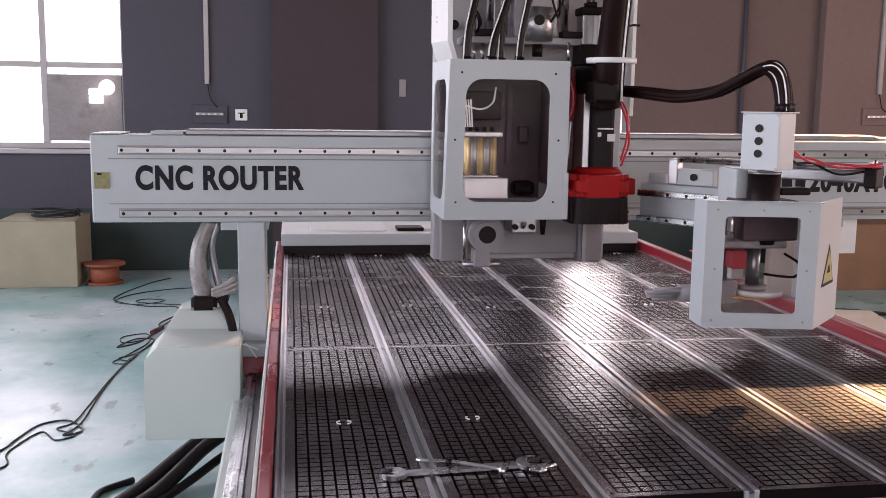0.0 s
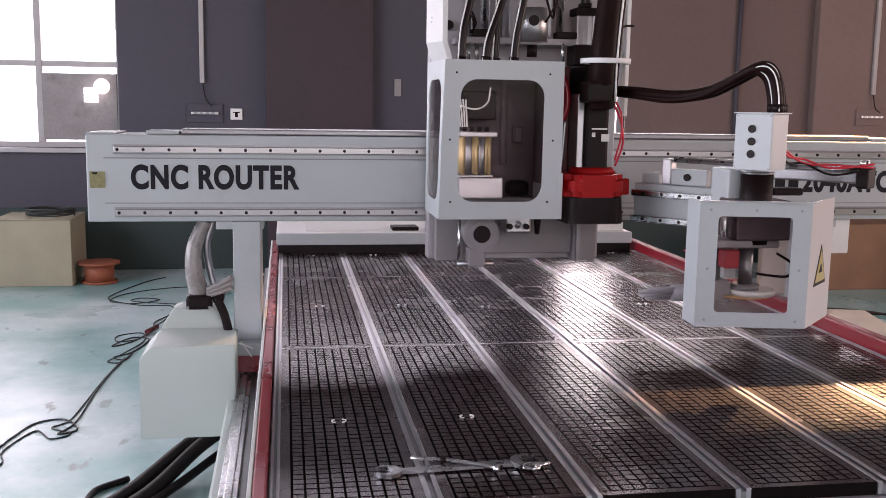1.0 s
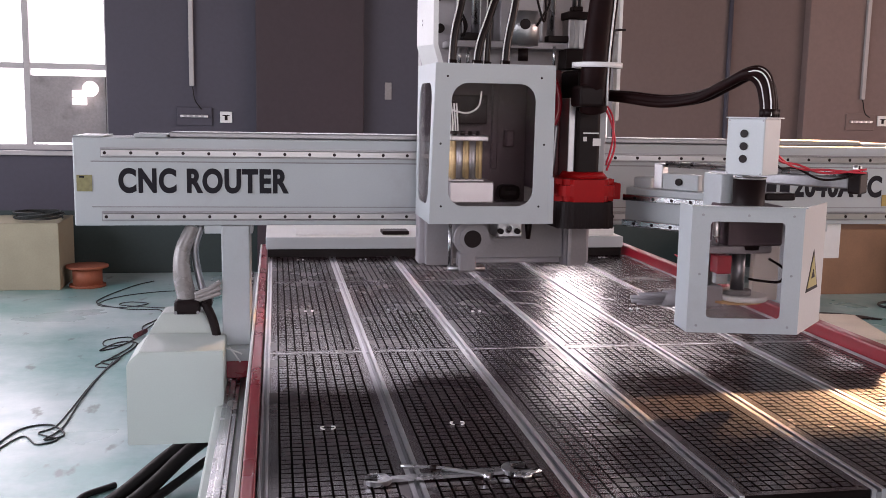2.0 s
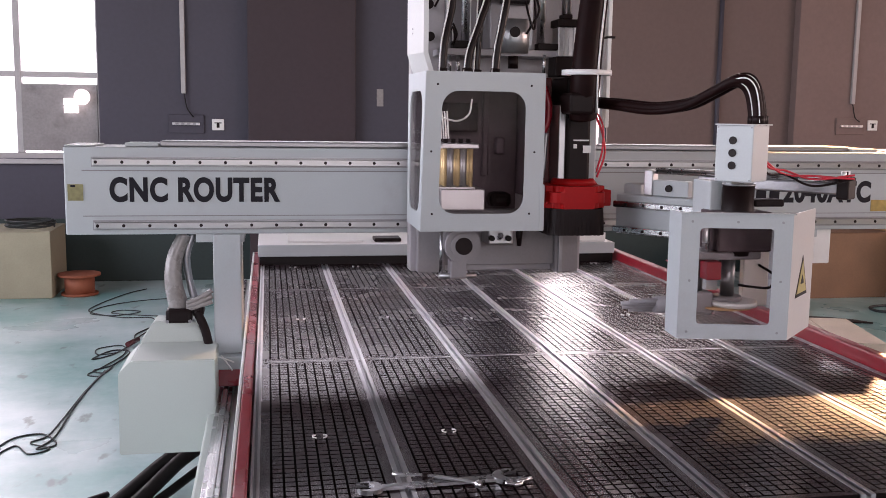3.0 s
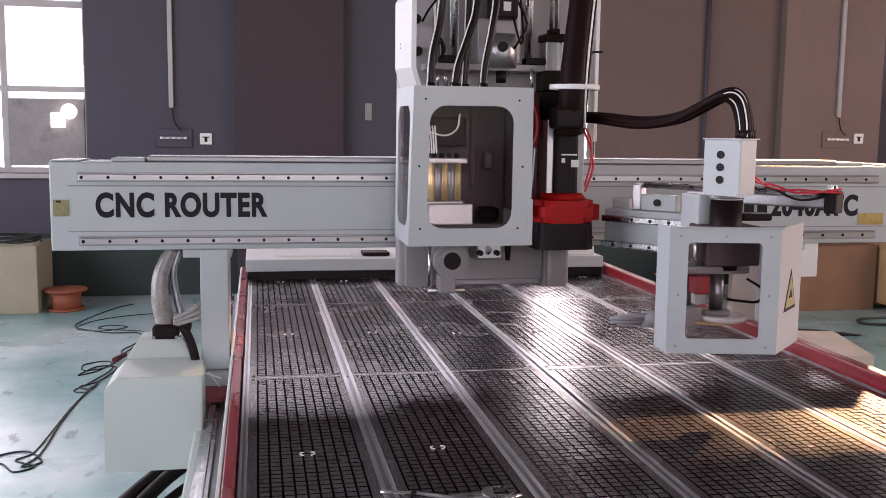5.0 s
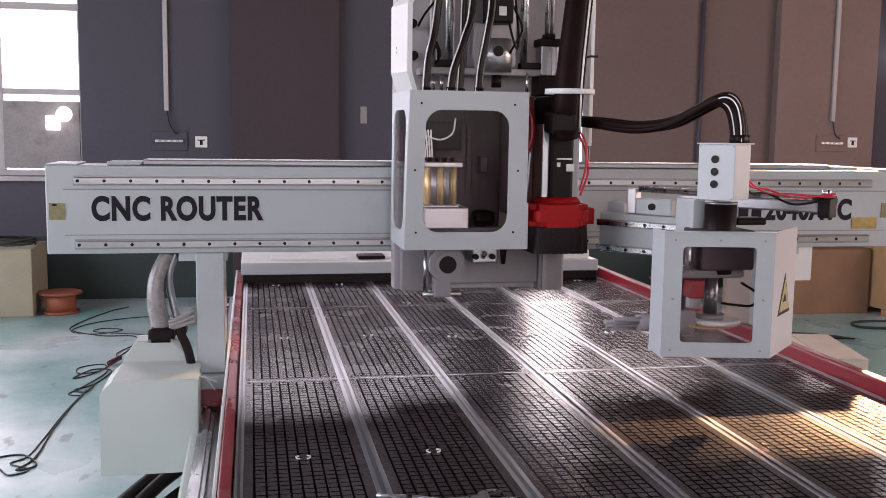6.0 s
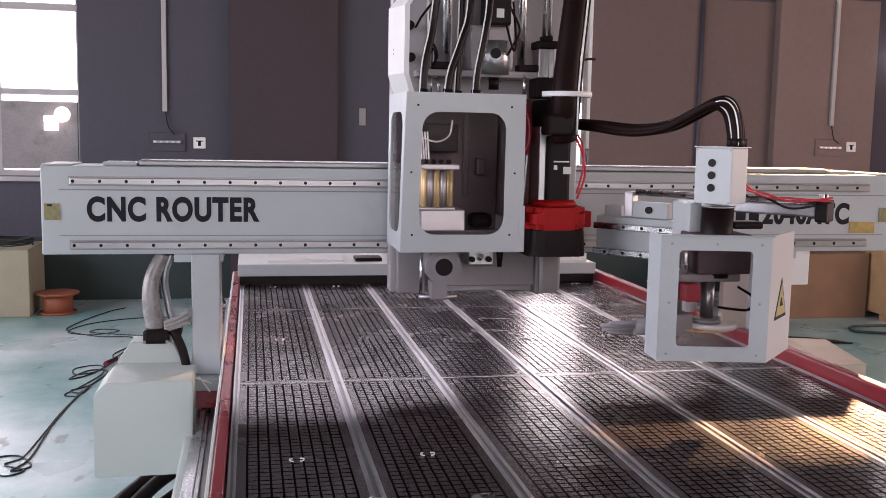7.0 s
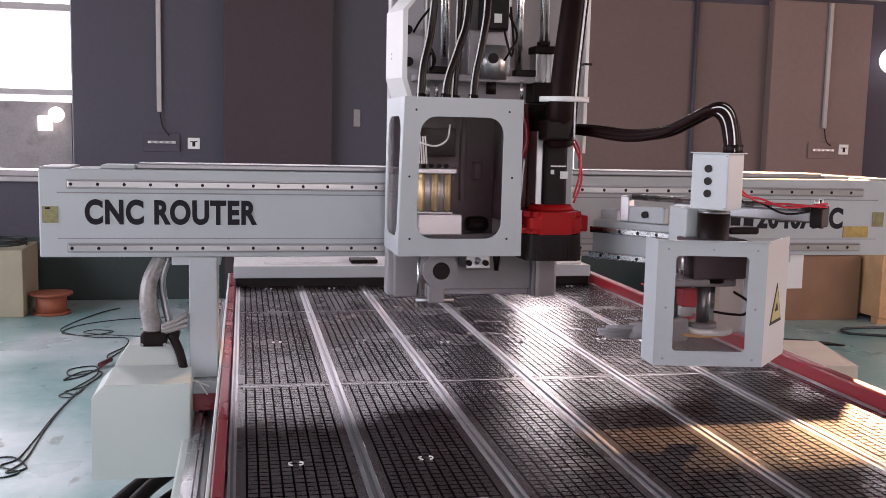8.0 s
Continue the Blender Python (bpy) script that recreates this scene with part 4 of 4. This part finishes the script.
for dx, dz in ((0.03, 0.33), (0.278, 0.33), (0.028, 0.165), (0.280, 0.165), (0.026, 0.02), (0.278, 0.02), (0.155, 0.33)):
    bm = nb()
    rod(bm, (dx, -0.002, dz), (dx, 0.002, dz), 0.0036, seg=10)
    bmesh.ops.transform(bm, matrix=upright(GB, GC), verts=bm.verts)
    part("screw", bm, M_DULL, guard)
# warning triangle: yellow field, black border bar
mt = upright(GC, GD)
for nm, k, y0, y1, mat in (("warning_triangle", 1.0, -0.0012, -0.0002, M_INK), ("warning_field", 0.8, -0.0022, -0.0013, M_WARN), ("warning_mark", 0.28, -0.0032, -0.0023, M_INK)):
    bm = nb()
    tri = [(0.118 - 0.062 * k, 0.160 - 0.050 * k), (0.118 + 0.062 * k, 0.160 - 0.050 * k), (0.118, 0.150 + 0.078 * k)]
    lo = [bm.verts.new(mt @ Vector((x, y0, z))) for x, z in tri]
    hi = [bm.verts.new(mt @ Vector((x, y1, z))) for x, z in tri]
    bm.faces.new(lo), bm.faces.new(hi[::-1])
    for i in range(3):
        bm.faces.new((lo[i], lo[(i + 1) % 3], hi[(i + 1) % 3], hi[i]))
    part(nm, bm, mat, cheek, "yellow warning triangle")
# saw motor, spindle and blade behind the guard
motor = part("saw_motor", rod(nb(), (1.405, 2.79, 1.255), (1.405, 2.79, 1.46), 0.046, seg=32), M_BLACK, arm, "black round saw motor")
part("motor_band", rod(nb(), (1.405, 2.79, 1.4605), (1.405, 2.79, 1.466), 0.048, seg=32), M_DULL, motor)
part("motor_fin", box(nb(), 1.45, 2.77, 1.398, 1.545, 2.83, 1.42, 0.006), M_BLACK, motor)
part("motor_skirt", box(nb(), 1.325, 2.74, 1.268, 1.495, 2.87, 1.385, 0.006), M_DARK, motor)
part("carrier", box(nb(), 1.335, 2.83, 1.14, 1.375, 2.95, 1.47, 0.004), M_PAINT, arm)
part("saw_bridge", box(nb(), 1.245, 2.75, 1.244, 1.47, 2.86, 1.2675, 0.006), M_GREY, arm)
part("saw_spindle", rod(nb(), (1.38, 2.78, 1.135), (1.38, 2.78, 1.2435), 0.020, seg=20), M_DULL, arm)
part("saw_spindle", rod(nb(), (1.28, 2.80, 1.15), (1.28, 2.80, 1.2435), 0.028, seg=20), M_DULL, arm)
part("red_valve", box(nb(), 1.2855, 2.72, 1.190, 1.331, 2.77, 1.2435, 0.004), M_RED, arm, "small red valve")
part("saw_flange", rod(nb(), (1.38, 2.78, 1.120), (1.38, 2.78, 1.1345), 0.042, seg=28), M_GREY, arm)
part("blade_cover", rod(nb(), (1.40, 2.78, 1.1045), (1.40, 2.78, 1.1195), 0.070, seg=36), M_WHITE, arm, "white blade cover")
part("saw_blade", rod(nb(), (1.38, 2.80, 1.098), (1.38, 2.80, 1.104), 0.085, seg=40), M_CRATE, arm, "round saw blade of brownish steel")
part("boring_block", box(nb(), 1.24, 2.76, 1.080, 1.33, 2.84, 1.148, 0.008), M_GREY, arm)
part("bracket", box(nb(), 1.232, 2.74, 1.285, 1.262, 2.79, 1.372, 0.004), M_ALU, arm)
for z in (1.305, 1.35):
    part("bolt", rod(nb(), (1.247, 2.737, z), (1.247, 2.7405, z), 0.008, seg=12), M_BLACK, arm)
part("slide_pin", rod(nb(), (1.30, 2.77, 1.245), (1.30, 2.77, 1.38), 0.011, seg=14), M_CHROME, arm)
part("side_cover", box(nb(), 1.478, 2.872, 1.080, 1.562, 2.90, 1.25, 0.004), M_WHITE, arm)
part("wire", tube(nb(), [(1.46, 2.75, 1.23), (1.50, 2.73, 1.20), (1.49, 2.73, 1.165), (1.44, 2.74, 1.165), (1.40, 2.75, 1.17)], 0.004, seg=6), M_BLACK, arm)
# horizontal boring noses that reach past the guard
bm = nb()
for i, (z, l) in enumerate(((1.118, 0.105), (1.108, 0.125), (1.094, 0.115), (1.082, 0.09))):
    rod(bm, (1.235, 2.80 + 0.008 * i, 1.105 + (z - 1.105) * 0.6), (1.19 - l, 2.80 + 0.016 * i, z), 0.013, 0.006, seg=12)
part("boring_nose", bm, M_GREY, arm, "grey horizontal boring noses")
part("boring_sleeve", rod(nb(), (1.25, 2.805, 1.105), (1.165, 2.81, 1.104), 0.030, 0.024, seg=20), M_GREY, arm)
# control box on top, turned with the arm
cb = Matrix.Translation((1.396, 2.70, 0)) @ Matrix.Rotation(radians(-50), 4, "Z")


def turned(bm, m):
    bmesh.ops.transform(bm, matrix=m, verts=bm.verts)
    return bm


ctl = part("control_box", turned(box(nb(), -0.112, 0.0, 1.474, 0.0, 0.115, 1.636, 0.003), cb), M_PAINT, arm, "white control box")
part("box_lid", turned(box(nb(), -0.116, -0.004, 1.6365, 0.006, 0.122, 1.640), cb), M_PAINT, ctl)
for z in (1.593, 1.557, 1.521):
    part("grommet", turned(rod(nb(), (-0.060, -0.003, z), (-0.060, 0.001, z), 0.0115, seg=20), cb), M_BLACK, ctl, "black round grommet")
for dx, dz in ((-0.106, 1.63), (-0.006, 1.63), (-0.106, 1.48), (-0.006, 1.48)):
    part("screw", turned(rod(nb(), (dx, -0.0015, dz), (dx, 0.001, dz), 0.0025, seg=8), cb), M_DULL, ctl)
part("box_post", turned(box(nb(), -0.09, 0.03, 1.385, -0.07, 0.09, 1.4735, 0.003), cb), M_PAINT, arm)
# hose bundle from the head to the control box
for k, (dx, dy, dz, r) in enumerate(((0, 0, 0, 0.015), (0.014, 0.012, 0.008, 0.013), (0.026, 0.02, -0.006, 0.012), (-0.010, 0.016, -0.012, 0.011))):
    pts = [(1.135, 3.36, 1.705), (1.190, 3.25, 1.698), (1.255, 3.09, 1.685), (1.308, 2.96, 1.698), (1.346, 2.86, 1.735), (1.374, 2.80, 1.762), (1.398, 2.77, 1.766), (1.420, 2.76, 1.742), (1.432, 2.755, 1.69), (1.434, 2.75, 1.64)]
    f = [0.6, 0.8, 0.9, 0.9, 0.9, 0.9, 1.0, 1.0, 1.0, 1.0]
    pts = [(x + dx * g, y + dy * g, z + dz * g) for (x, y, z), g in zip(pts, f)]
    hs = part("hose", tube(nb(), pts, r, seg=12, n=10), M_TRUNK, arm, "dark sleeved hose")
    # Pale strand over the bend draws the hose's highlight line.
    part("hose_glint", tube(nb(), [(x - 0.004, y - r - 0.001, z + 0.004) for x, y, z in pts[4:]], 0.0022, seg=6), M_ZIP, hs, "thin pale line along the hose for its highlight")
    part("hose_collar", rod(nb(), (pts[-1][0], pts[-1][1], 1.640), (pts[-1][0], pts[-1][1], 1.664), r + 0.003, seg=14), M_BLACK, hs)
for a, b, c, mat, r in ((0.0, 0.010, 0.0, M_HOSERED, 0.0035), (0.012, 0.0, 0.01, M_HOSERED, 0.0035), (0.0, -0.02, -0.01, M_BLACK, 0.0035)):
    part("air_line", tube(nb(), [(1.46, 2.775, 1.56 + c), (1.50, 2.80, 1.515 + b), (1.57, 2.82, 1.49 + a), (1.65, 2.80, 1.478 + b), (1.765, 2.77, 1.480 + a)], r, seg=8), mat, arm)

# ---- loose things on the table ----


def spanner(name, at, turn, length, label):
    """An open-ended spanner, forged head at each end, lying flat."""
    s = thing(name, at, label, "spanner", turn=turn)
    bm = nb()
    w = 0.0095
    prism(bm, [(-length / 2 + 0.03, -w), (length / 2 - 0.04, -w * 1.5), (length / 2 - 0.04, w * 1.5), (-length / 2 + 0.03, w)], 0.001, 0.008)
    part("shank", bm, M_TOOL, s, local=True)
    for sgn, r in ((-1, 0.031), (1, 0.038)):
        bm = nb()
        ring = []
        jaw = 38
        for k in range(25):
            a = radians(jaw + (360 - 2 * jaw) * k / 24)
            ring.append((r * math.cos(a), r * math.sin(a) * 0.92))
        inner = [(r * 0.92, -r * 0.56), (r * 0.05, -r * 0.60), (-r * 0.36, -r * 0.25), (-r * 0.36, r * 0.25), (r * 0.05, r * 0.60), (r * 0.92, r * 0.56)]
        m = Matrix.Translation((sgn * (length / 2 - 0.02), 0, 0)) @ Matrix.Rotation(radians(0 if sgn > 0 else 180) + radians(14 * sgn), 4, "Z")
        prism(bm, ring + inner, 0.0, 0.0105, m)
        part("jaw", bm, M_TOOL, s, local=True)
    return s


spanner("spanner", (0.408, 2.150, BED + 0.0025), 5, 0.36, "chromed open-ended spanner lying on the black table")
key = thing("hex_key", (0.40, 2.17, BED + 0.012), "thin chromed bar tool lying across the spanner", "hand tool")
part("bar", tube(nb(), [(0.316, 2.214, BED + 0.010), (0.318, 2.200, BED + 0.012), (0.40, 2.165, BED + 0.016), (0.485, 2.118, BED + 0.014)], 0.0045, seg=10), M_CHROME, key)
part("bar_grip", rod(nb(), (0.372, 2.177, BED + 0.0148), (0.384, 2.172, BED + 0.0152), 0.0065, seg=12), M_BLACK, key)
part("bar_end", rod(nb(), (0.482, 2.119, BED + 0.012), (0.494, 2.113, BED + 0.012), 0.008, seg=12), M_CHROME, key)
clip = thing("shackle", (0.59, 2.13, BED), "small bright shackle on the black table", "hand tool")
part("bow", tube(nb(), [(0.552, 2.128, BED + 0.006), (0.575, 2.117, BED + 0.007), (0.588, 2.127, BED + 0.007), (0.578, 2.138, BED + 0.006)], 0.0045, seg=8), M_CHROME, clip)
part("pin", rod(nb(), (0.582, 2.133, BED + 0.007), (0.616, 2.146, BED + 0.008), 0.005, seg=10), M_CHROME, clip)

# ---- things on the hall floor ----


def carton(name, x0, y0, x1, y1, h, mat, label, turn=0.0):
    """A closed box with flaps and a tape line."""
    c = thing(name, ((x0 + x1) / 2, (y0 + y1) / 2, 0), label, "box", turn=turn)
    w, d = (x1 - x0) / 2, (y1 - y0) / 2
    part("body", box(nb(), -w, -d, 0.0, w, d, h - 0.006, 0.006), mat, c, local=True)
    part("flap", box(nb(), -w - 0.003, -d - 0.003, h - 0.005, -0.002, d + 0.003, h, 0.002), mat, c, local=True)
    part("flap", box(nb(), 0.002, -d - 0.003, h - 0.005, w + 0.003, d + 0.003, h, 0.002), mat, c, local=True)
    return c


carton("carton", -2.52, 9.12, -1.86, 9.78, 0.60, M_CARDPALE, "large pale cardboard box by the wall with cable on top")
coil = thing("cable_coil", (-2.05, 9.35, 0.6), "coil of dark cable lying on the pale box", "cable")
bm = nb()
pts = []
for k in range(60):
    a = k * 0.62
    pts.append((-2.08 + (0.20 + 0.02 * math.sin(k * 1.7)) * math.cos(a), 9.40 + (0.19 + 0.02 * math.cos(k * 2.3)) * math.sin(a), 0.612 + 0.0011 * k))
tube(bm, pts, 0.0065, seg=6, n=3)
part("coil_winding", bm, M_CABLE, coil)
reel = thing("cable_reel", (-1.66, 9.30, 0), "low orange-brown wooden cable reel on the floor", "cable reel")
part("flange", rod(nb(), (-1.66, 9.30, 0.001), (-1.66, 9.30, 0.022), 0.16, seg=36), M_REEL, reel)
part("drum", rod(nb(), (-1.66, 9.30, 0.022), (-1.66, 9.30, 0.175), 0.13, seg=30), M_REEL, reel)
part("flange", rod(nb(), (-1.66, 9.30, 0.175), (-1.66, 9.30, 0.195), 0.185, seg=36), M_REEL, reel)


def floor_cable(name, pts, r, label, mat=M_CABLE):
    c = thing(name, (pts[0][0], pts[0][1], 0), label, "cable")
    part("run", tube(nb(), [(x, y, r + (p[0] if p else 0.0)) for x, y, *p in pts], r, seg=7, n=8), mat, c)
    return c


floor_cable("floor_cable", [(-1.10, 9.5), (-1.25, 9.26), (-1.42, 8.75), (-1.43, 8.45), (-1.15, 8.2), (-0.90, 8.15), (-0.86, 7.85), (-0.95, 7.55), (-0.93, 7.3), (-1.02, 6.95), (-1.14, 6.82), (-1.05, 7.05), (-0.92, 7.0), (-0.98, 6.65), (-1.08, 6.52), (-1.0, 6.45), (-0.98, 6.62), (-1.03, 6.2), (-1.05, 5.7), (-1.05, 5.2), (-1.10, 5.02), (-1.02, 5.08), (-1.12, 5.25), (-1.25, 5.2), (-1.31, 4.98), (-1.36, 4.80), (-1.6, 4.6)], 0.0048, "dark tangled cable lying on the floor")
floor_cable("floor_cable", [(-0.62, 9.0), (-1.0, 8.95), (-1.32, 8.72), (-1.42, 8.40), (-1.2, 8.28), (-1.02, 8.42), (-1.18, 8.5), (-1.24, 8.38), (-0.95, 8.25), (-0.72, 8.15), (-0.84, 7.8), (-0.92, 7.45), (-0.98, 7.05), (-1.12, 6.95), (-1.15, 7.12), (-1.0, 7.2), (-0.95, 6.95), (-1.04, 6.6), (-1.10, 6.42), (-1.02, 6.38), (-1.01, 6.5), (-1.05, 6.0), (-1.07, 5.5), (-1.09, 5.22), (-1.15, 5.12), (-1.04, 5.02), (-1.12, 4.95), (-1.22, 5.08), (-1.30, 4.8), (-1.27, 4.6), (-1.5, 4.4)], 0.0042, "dark tangled cable lying on the floor")
plug = thing("plug", (-0.93, 7.2, 0), "dark red cable plug on the floor", "plug")
part("shell", rod(nb(), (-0.95, 7.12, 0.03), (-0.90, 7.28, 0.03), 0.018, seg=14), M_SHADE, plug)
for k, (dx, dz) in enumerate(((0, 0.03), (0.09, 0.05), (0.14, 0.0))):
    floor_cable("drag_hose", [(-0.22 + dx * 0.3, 4.75, 0.28), (-0.30 + dx, 4.52, 0.14 + dz), (-0.46 + dx, 4.36, 0.05 + dz), (-0.64 + dx, 4.08, 0.01), (-0.85 + dx, 3.75, 0.0), (-1.05 + dx, 3.3, 0.0)], 0.032 if k < 2 else 0.02, "thick black hose sagging onto the floor", M_RUBBER)
floor_cable("drag_hose", [(-0.66, 4.35), (-0.78, 4.22), (-0.76, 4.05), (-0.60, 4.12), (-0.5, 4.2)], 0.014, "thick black hose sagging onto the floor", M_RUBBER)

# right-hand side of the hall
crate = thing("wooden_crate", (6.2, 8.6, 0), "brown plywood crate with battens by the wall", "crate")
part("panel", box(nb(), 5.87, 8.15, 0.06, 7.3, 9.3, 0.66, 0.006), M_CRATE, crate)
for x in (5.86, 6.10, 6.6, 7.2):
    part("batten", box(nb(), x, 8.12, 0.06, x + 0.09, 8.149, 0.66, 0.004), M_CRATE, crate)
part("batten", box(nb(), 5.95, 8.125, 0.06, 6.099, 8.149, 0.14, 0.004), M_CRATE, crate)
for y in (8.2, 8.7, 9.2):
    part("skid", box(nb(), 5.87, y - 0.05, 0.0, 7.2, y + 0.05, 0.059), M_CRATE, crate)
carton("carton", 4.85, 8.4, 5.83, 9.25, 0.62, M_CARDSHADE, "cardboard box standing beside the crate, its brown darkened for shade")
carton("carton", 3.86, 6.28, 4.46, 7.15, 0.10, M_CARDLIGHT, "flat pale carton lying on the floor beyond the table", turn=-14)
mat_ob = thing("floor_mat", (4.55, 7.3, 0), "dark flat rag on the green floor", "mat")
part("sheet", prism(nb(), [(4.15, 7.52), (4.40, 7.42), (4.95, 7.28), (4.86, 7.40), (4.72, 7.52), (4.45, 7.62), (4.2, 7.66)], 0.002, 0.014), M_BLACK, mat_ob)
floor_cable("floor_cable", [(6.2, 7.3), (5.5, 7.62), (5.28, 7.75), (5.45, 7.95), (6.2, 7.9)], 0.012, "dark tangled cable lying on the floor")
ws = thing("wire_scrap", (2.35, 5.0, 0.6), "loose white wire ends beside the red rail", "wire")
part("strand", tube(nb(), [(2.09, 4.62, 0.66), (2.12, 4.66, 0.78), (2.10, 4.70, 0.90), (2.05, 4.80, 0.94)], 0.004, seg=6), M_HOSERED, ws)
part("strand", tube(nb(), [(2.10, 4.60, 0.66), (2.16, 4.64, 0.80), (2.18, 4.72, 0.88), (2.10, 4.85, 0.95)], 0.004, seg=6), M_WHITE, ws)

# ---- fixtures on the north wall ----
for x, nm in ((-0.762, "conduit"), (6.258, "conduit")):
    y = Y1 - (0.02 if x < 0 else 0.16)
    c = thing(nm, (x, y, 1.8), "pale grey vertical wiring conduit on the wall", "conduit", "wall conduits")
    part("pipe", box(nb(), x - 0.022, y - 0.018, 1.835 if x < 0 else 1.84, x + 0.022, y + 0.018, TOP - 0.01 if x < 0 else 3.18, 0.005), M_FRAME, c)
    part("wire", tube(nb(), [(x + 0.005, y, 1.835 if x < 0 else 1.84), (x + 0.03, y - 0.02, 1.70), (x + 0.09, y - 0.02, 1.61 if x < 0 else 1.65)], 0.006, seg=6), M_RUBBER, c)
for x, z in ((-0.742, 1.543), (6.255, 1.600)):
    y = Y1 - (0.0 if x < 0 else 0.14)
    f = thing("fuse_box", (x, y, z - 0.07), "clear-covered fuse box on the wall", "fuse box", "wall fuse boxes")
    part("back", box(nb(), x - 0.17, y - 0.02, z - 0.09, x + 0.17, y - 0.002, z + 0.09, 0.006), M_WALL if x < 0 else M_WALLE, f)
    part("switch_bar", box(nb(), x - 0.13, y - 0.05, z - 0.012, x + 0.13, y - 0.0205, z + 0.016, 0.006), M_ALU, f)
    for k in range(4):
        part("switch", box(nb(), x - 0.10 + k * 0.055, y - 0.056, z - 0.008, x - 0.07 + k * 0.055, y - 0.0505, z + 0.012), M_DULL, f)
for x, z in ((-0.441, 1.539), (6.522, 1.614)):
    y = Y1 - (0.0 if x < 0 else 0.14)
    s = thing("wall_socket", (x, y, z - 0.05), "white square wall socket", "socket", "wall sockets")
    part("plate", box(nb(), x - 0.058, y - 0.016, z - 0.055, x + 0.058, y - 0.001, z + 0.055, 0.006), M_WHITE, s)
    part("slot", box(nb(), x - 0.014, y - 0.018, z - 0.03, x + 0.014, y - 0.0165, z + 0.018), M_BLACK, s)
    part("slot", box(nb(), x - 0.034, y - 0.018, z + 0.012, x + 0.034, y - 0.0165, z + 0.022), M_BLACK, s)
dp = thing("downpipe", (4.75, Y1 - 0.05, 0.63), "thin dark vertical pipe on the wall", "pipe")
part("pipe", rod(nb(), (4.75, Y1 - 0.055, 0.63), (4.75, Y1 - 0.055, 3.25), 0.024, seg=14), M_WALL, dp)
pl = thing("wall_plate", (1.15, Y1, 1.74), "small faded plate on the wall", "plate")
part("sheet", box(nb(), 1.118, Y1 - 0.012, 1.74, 1.185, Y1 - 0.001, 1.91, 0.003), M_BOARDING, pl)
lamp = thing("globe_lamp", (-1.70, Y1 - 0.02, 1.80), "round white globe lamp glowing on the wall", "lamp", "globe lamps")
bm = nb()
bmesh.ops.create_uvsphere(bm, u_segments=24, v_segments=14, radius=0.074, matrix=Matrix.Translation((-1.700, Y1 - 0.03, 1.785)))
for f in bm.faces:
    f.smooth = True
part("globe", bm, M_GLOBE, lamp)
part("bracket", rod(nb(), (-1.700, Y1 - 0.03, 1.785), (-1.700, Y1 + 0.06, 1.785), 0.02, seg=12), M_DULL, lamp)
lamp2 = thing("globe_lamp", (6.98, Y1 - 0.1, 2.5), "round white globe lamp glowing on the wall", "lamp", "globe lamps")
bm = nb()
bmesh.ops.create_uvsphere(bm, u_segments=24, v_segments=14, radius=0.15, matrix=Matrix.Translation((7.05, Y1 - 0.17, 2.60)))
for f in bm.faces:
    f.smooth = True
part("globe", bm, M_GLOBE, lamp2)
part("bracket", rod(nb(), (7.05, Y1 - 0.10, 2.60), (7.05, Y1 - 0.001, 2.60), 0.02, seg=12), M_DULL, lamp2)
# glowing cards for the outside; east and middle ones added for sheen on the bed
sky_card = whole("backdrop", box(nb(), -5.5, Y1 + 0.9, 0.5, -1.4, Y1 + 0.95, 5.6), M_SKYPANE, "bright hazy daylight outside", "backdrop", "structure")
whole("backdrop_sun_side", box(nb(), 2.504, Y1 + 0.9, 0.5, 5.72, Y1 + 0.95, 5.6), M_SUNPANE, "glowing card outside for brighter sky towards the sun", "backdrop", "structure")
whole("sheen_card_east", box(nb(), 5.724, Y1 + 0.9, 2.5, 8.5, Y1 + 0.95, 4.78), M_SUNPANE, "glowing card outside for brighter sky towards the sun", "backdrop", "structure")
whole("sheen_card_middle", box(nb(), -1.396, Y1 + 0.9, 0.5, 2.5, Y1 + 0.95, 5.6), M_MIDPANE, "unseen glowing card added behind a high window for bed sheen", "backdrop", "structure")
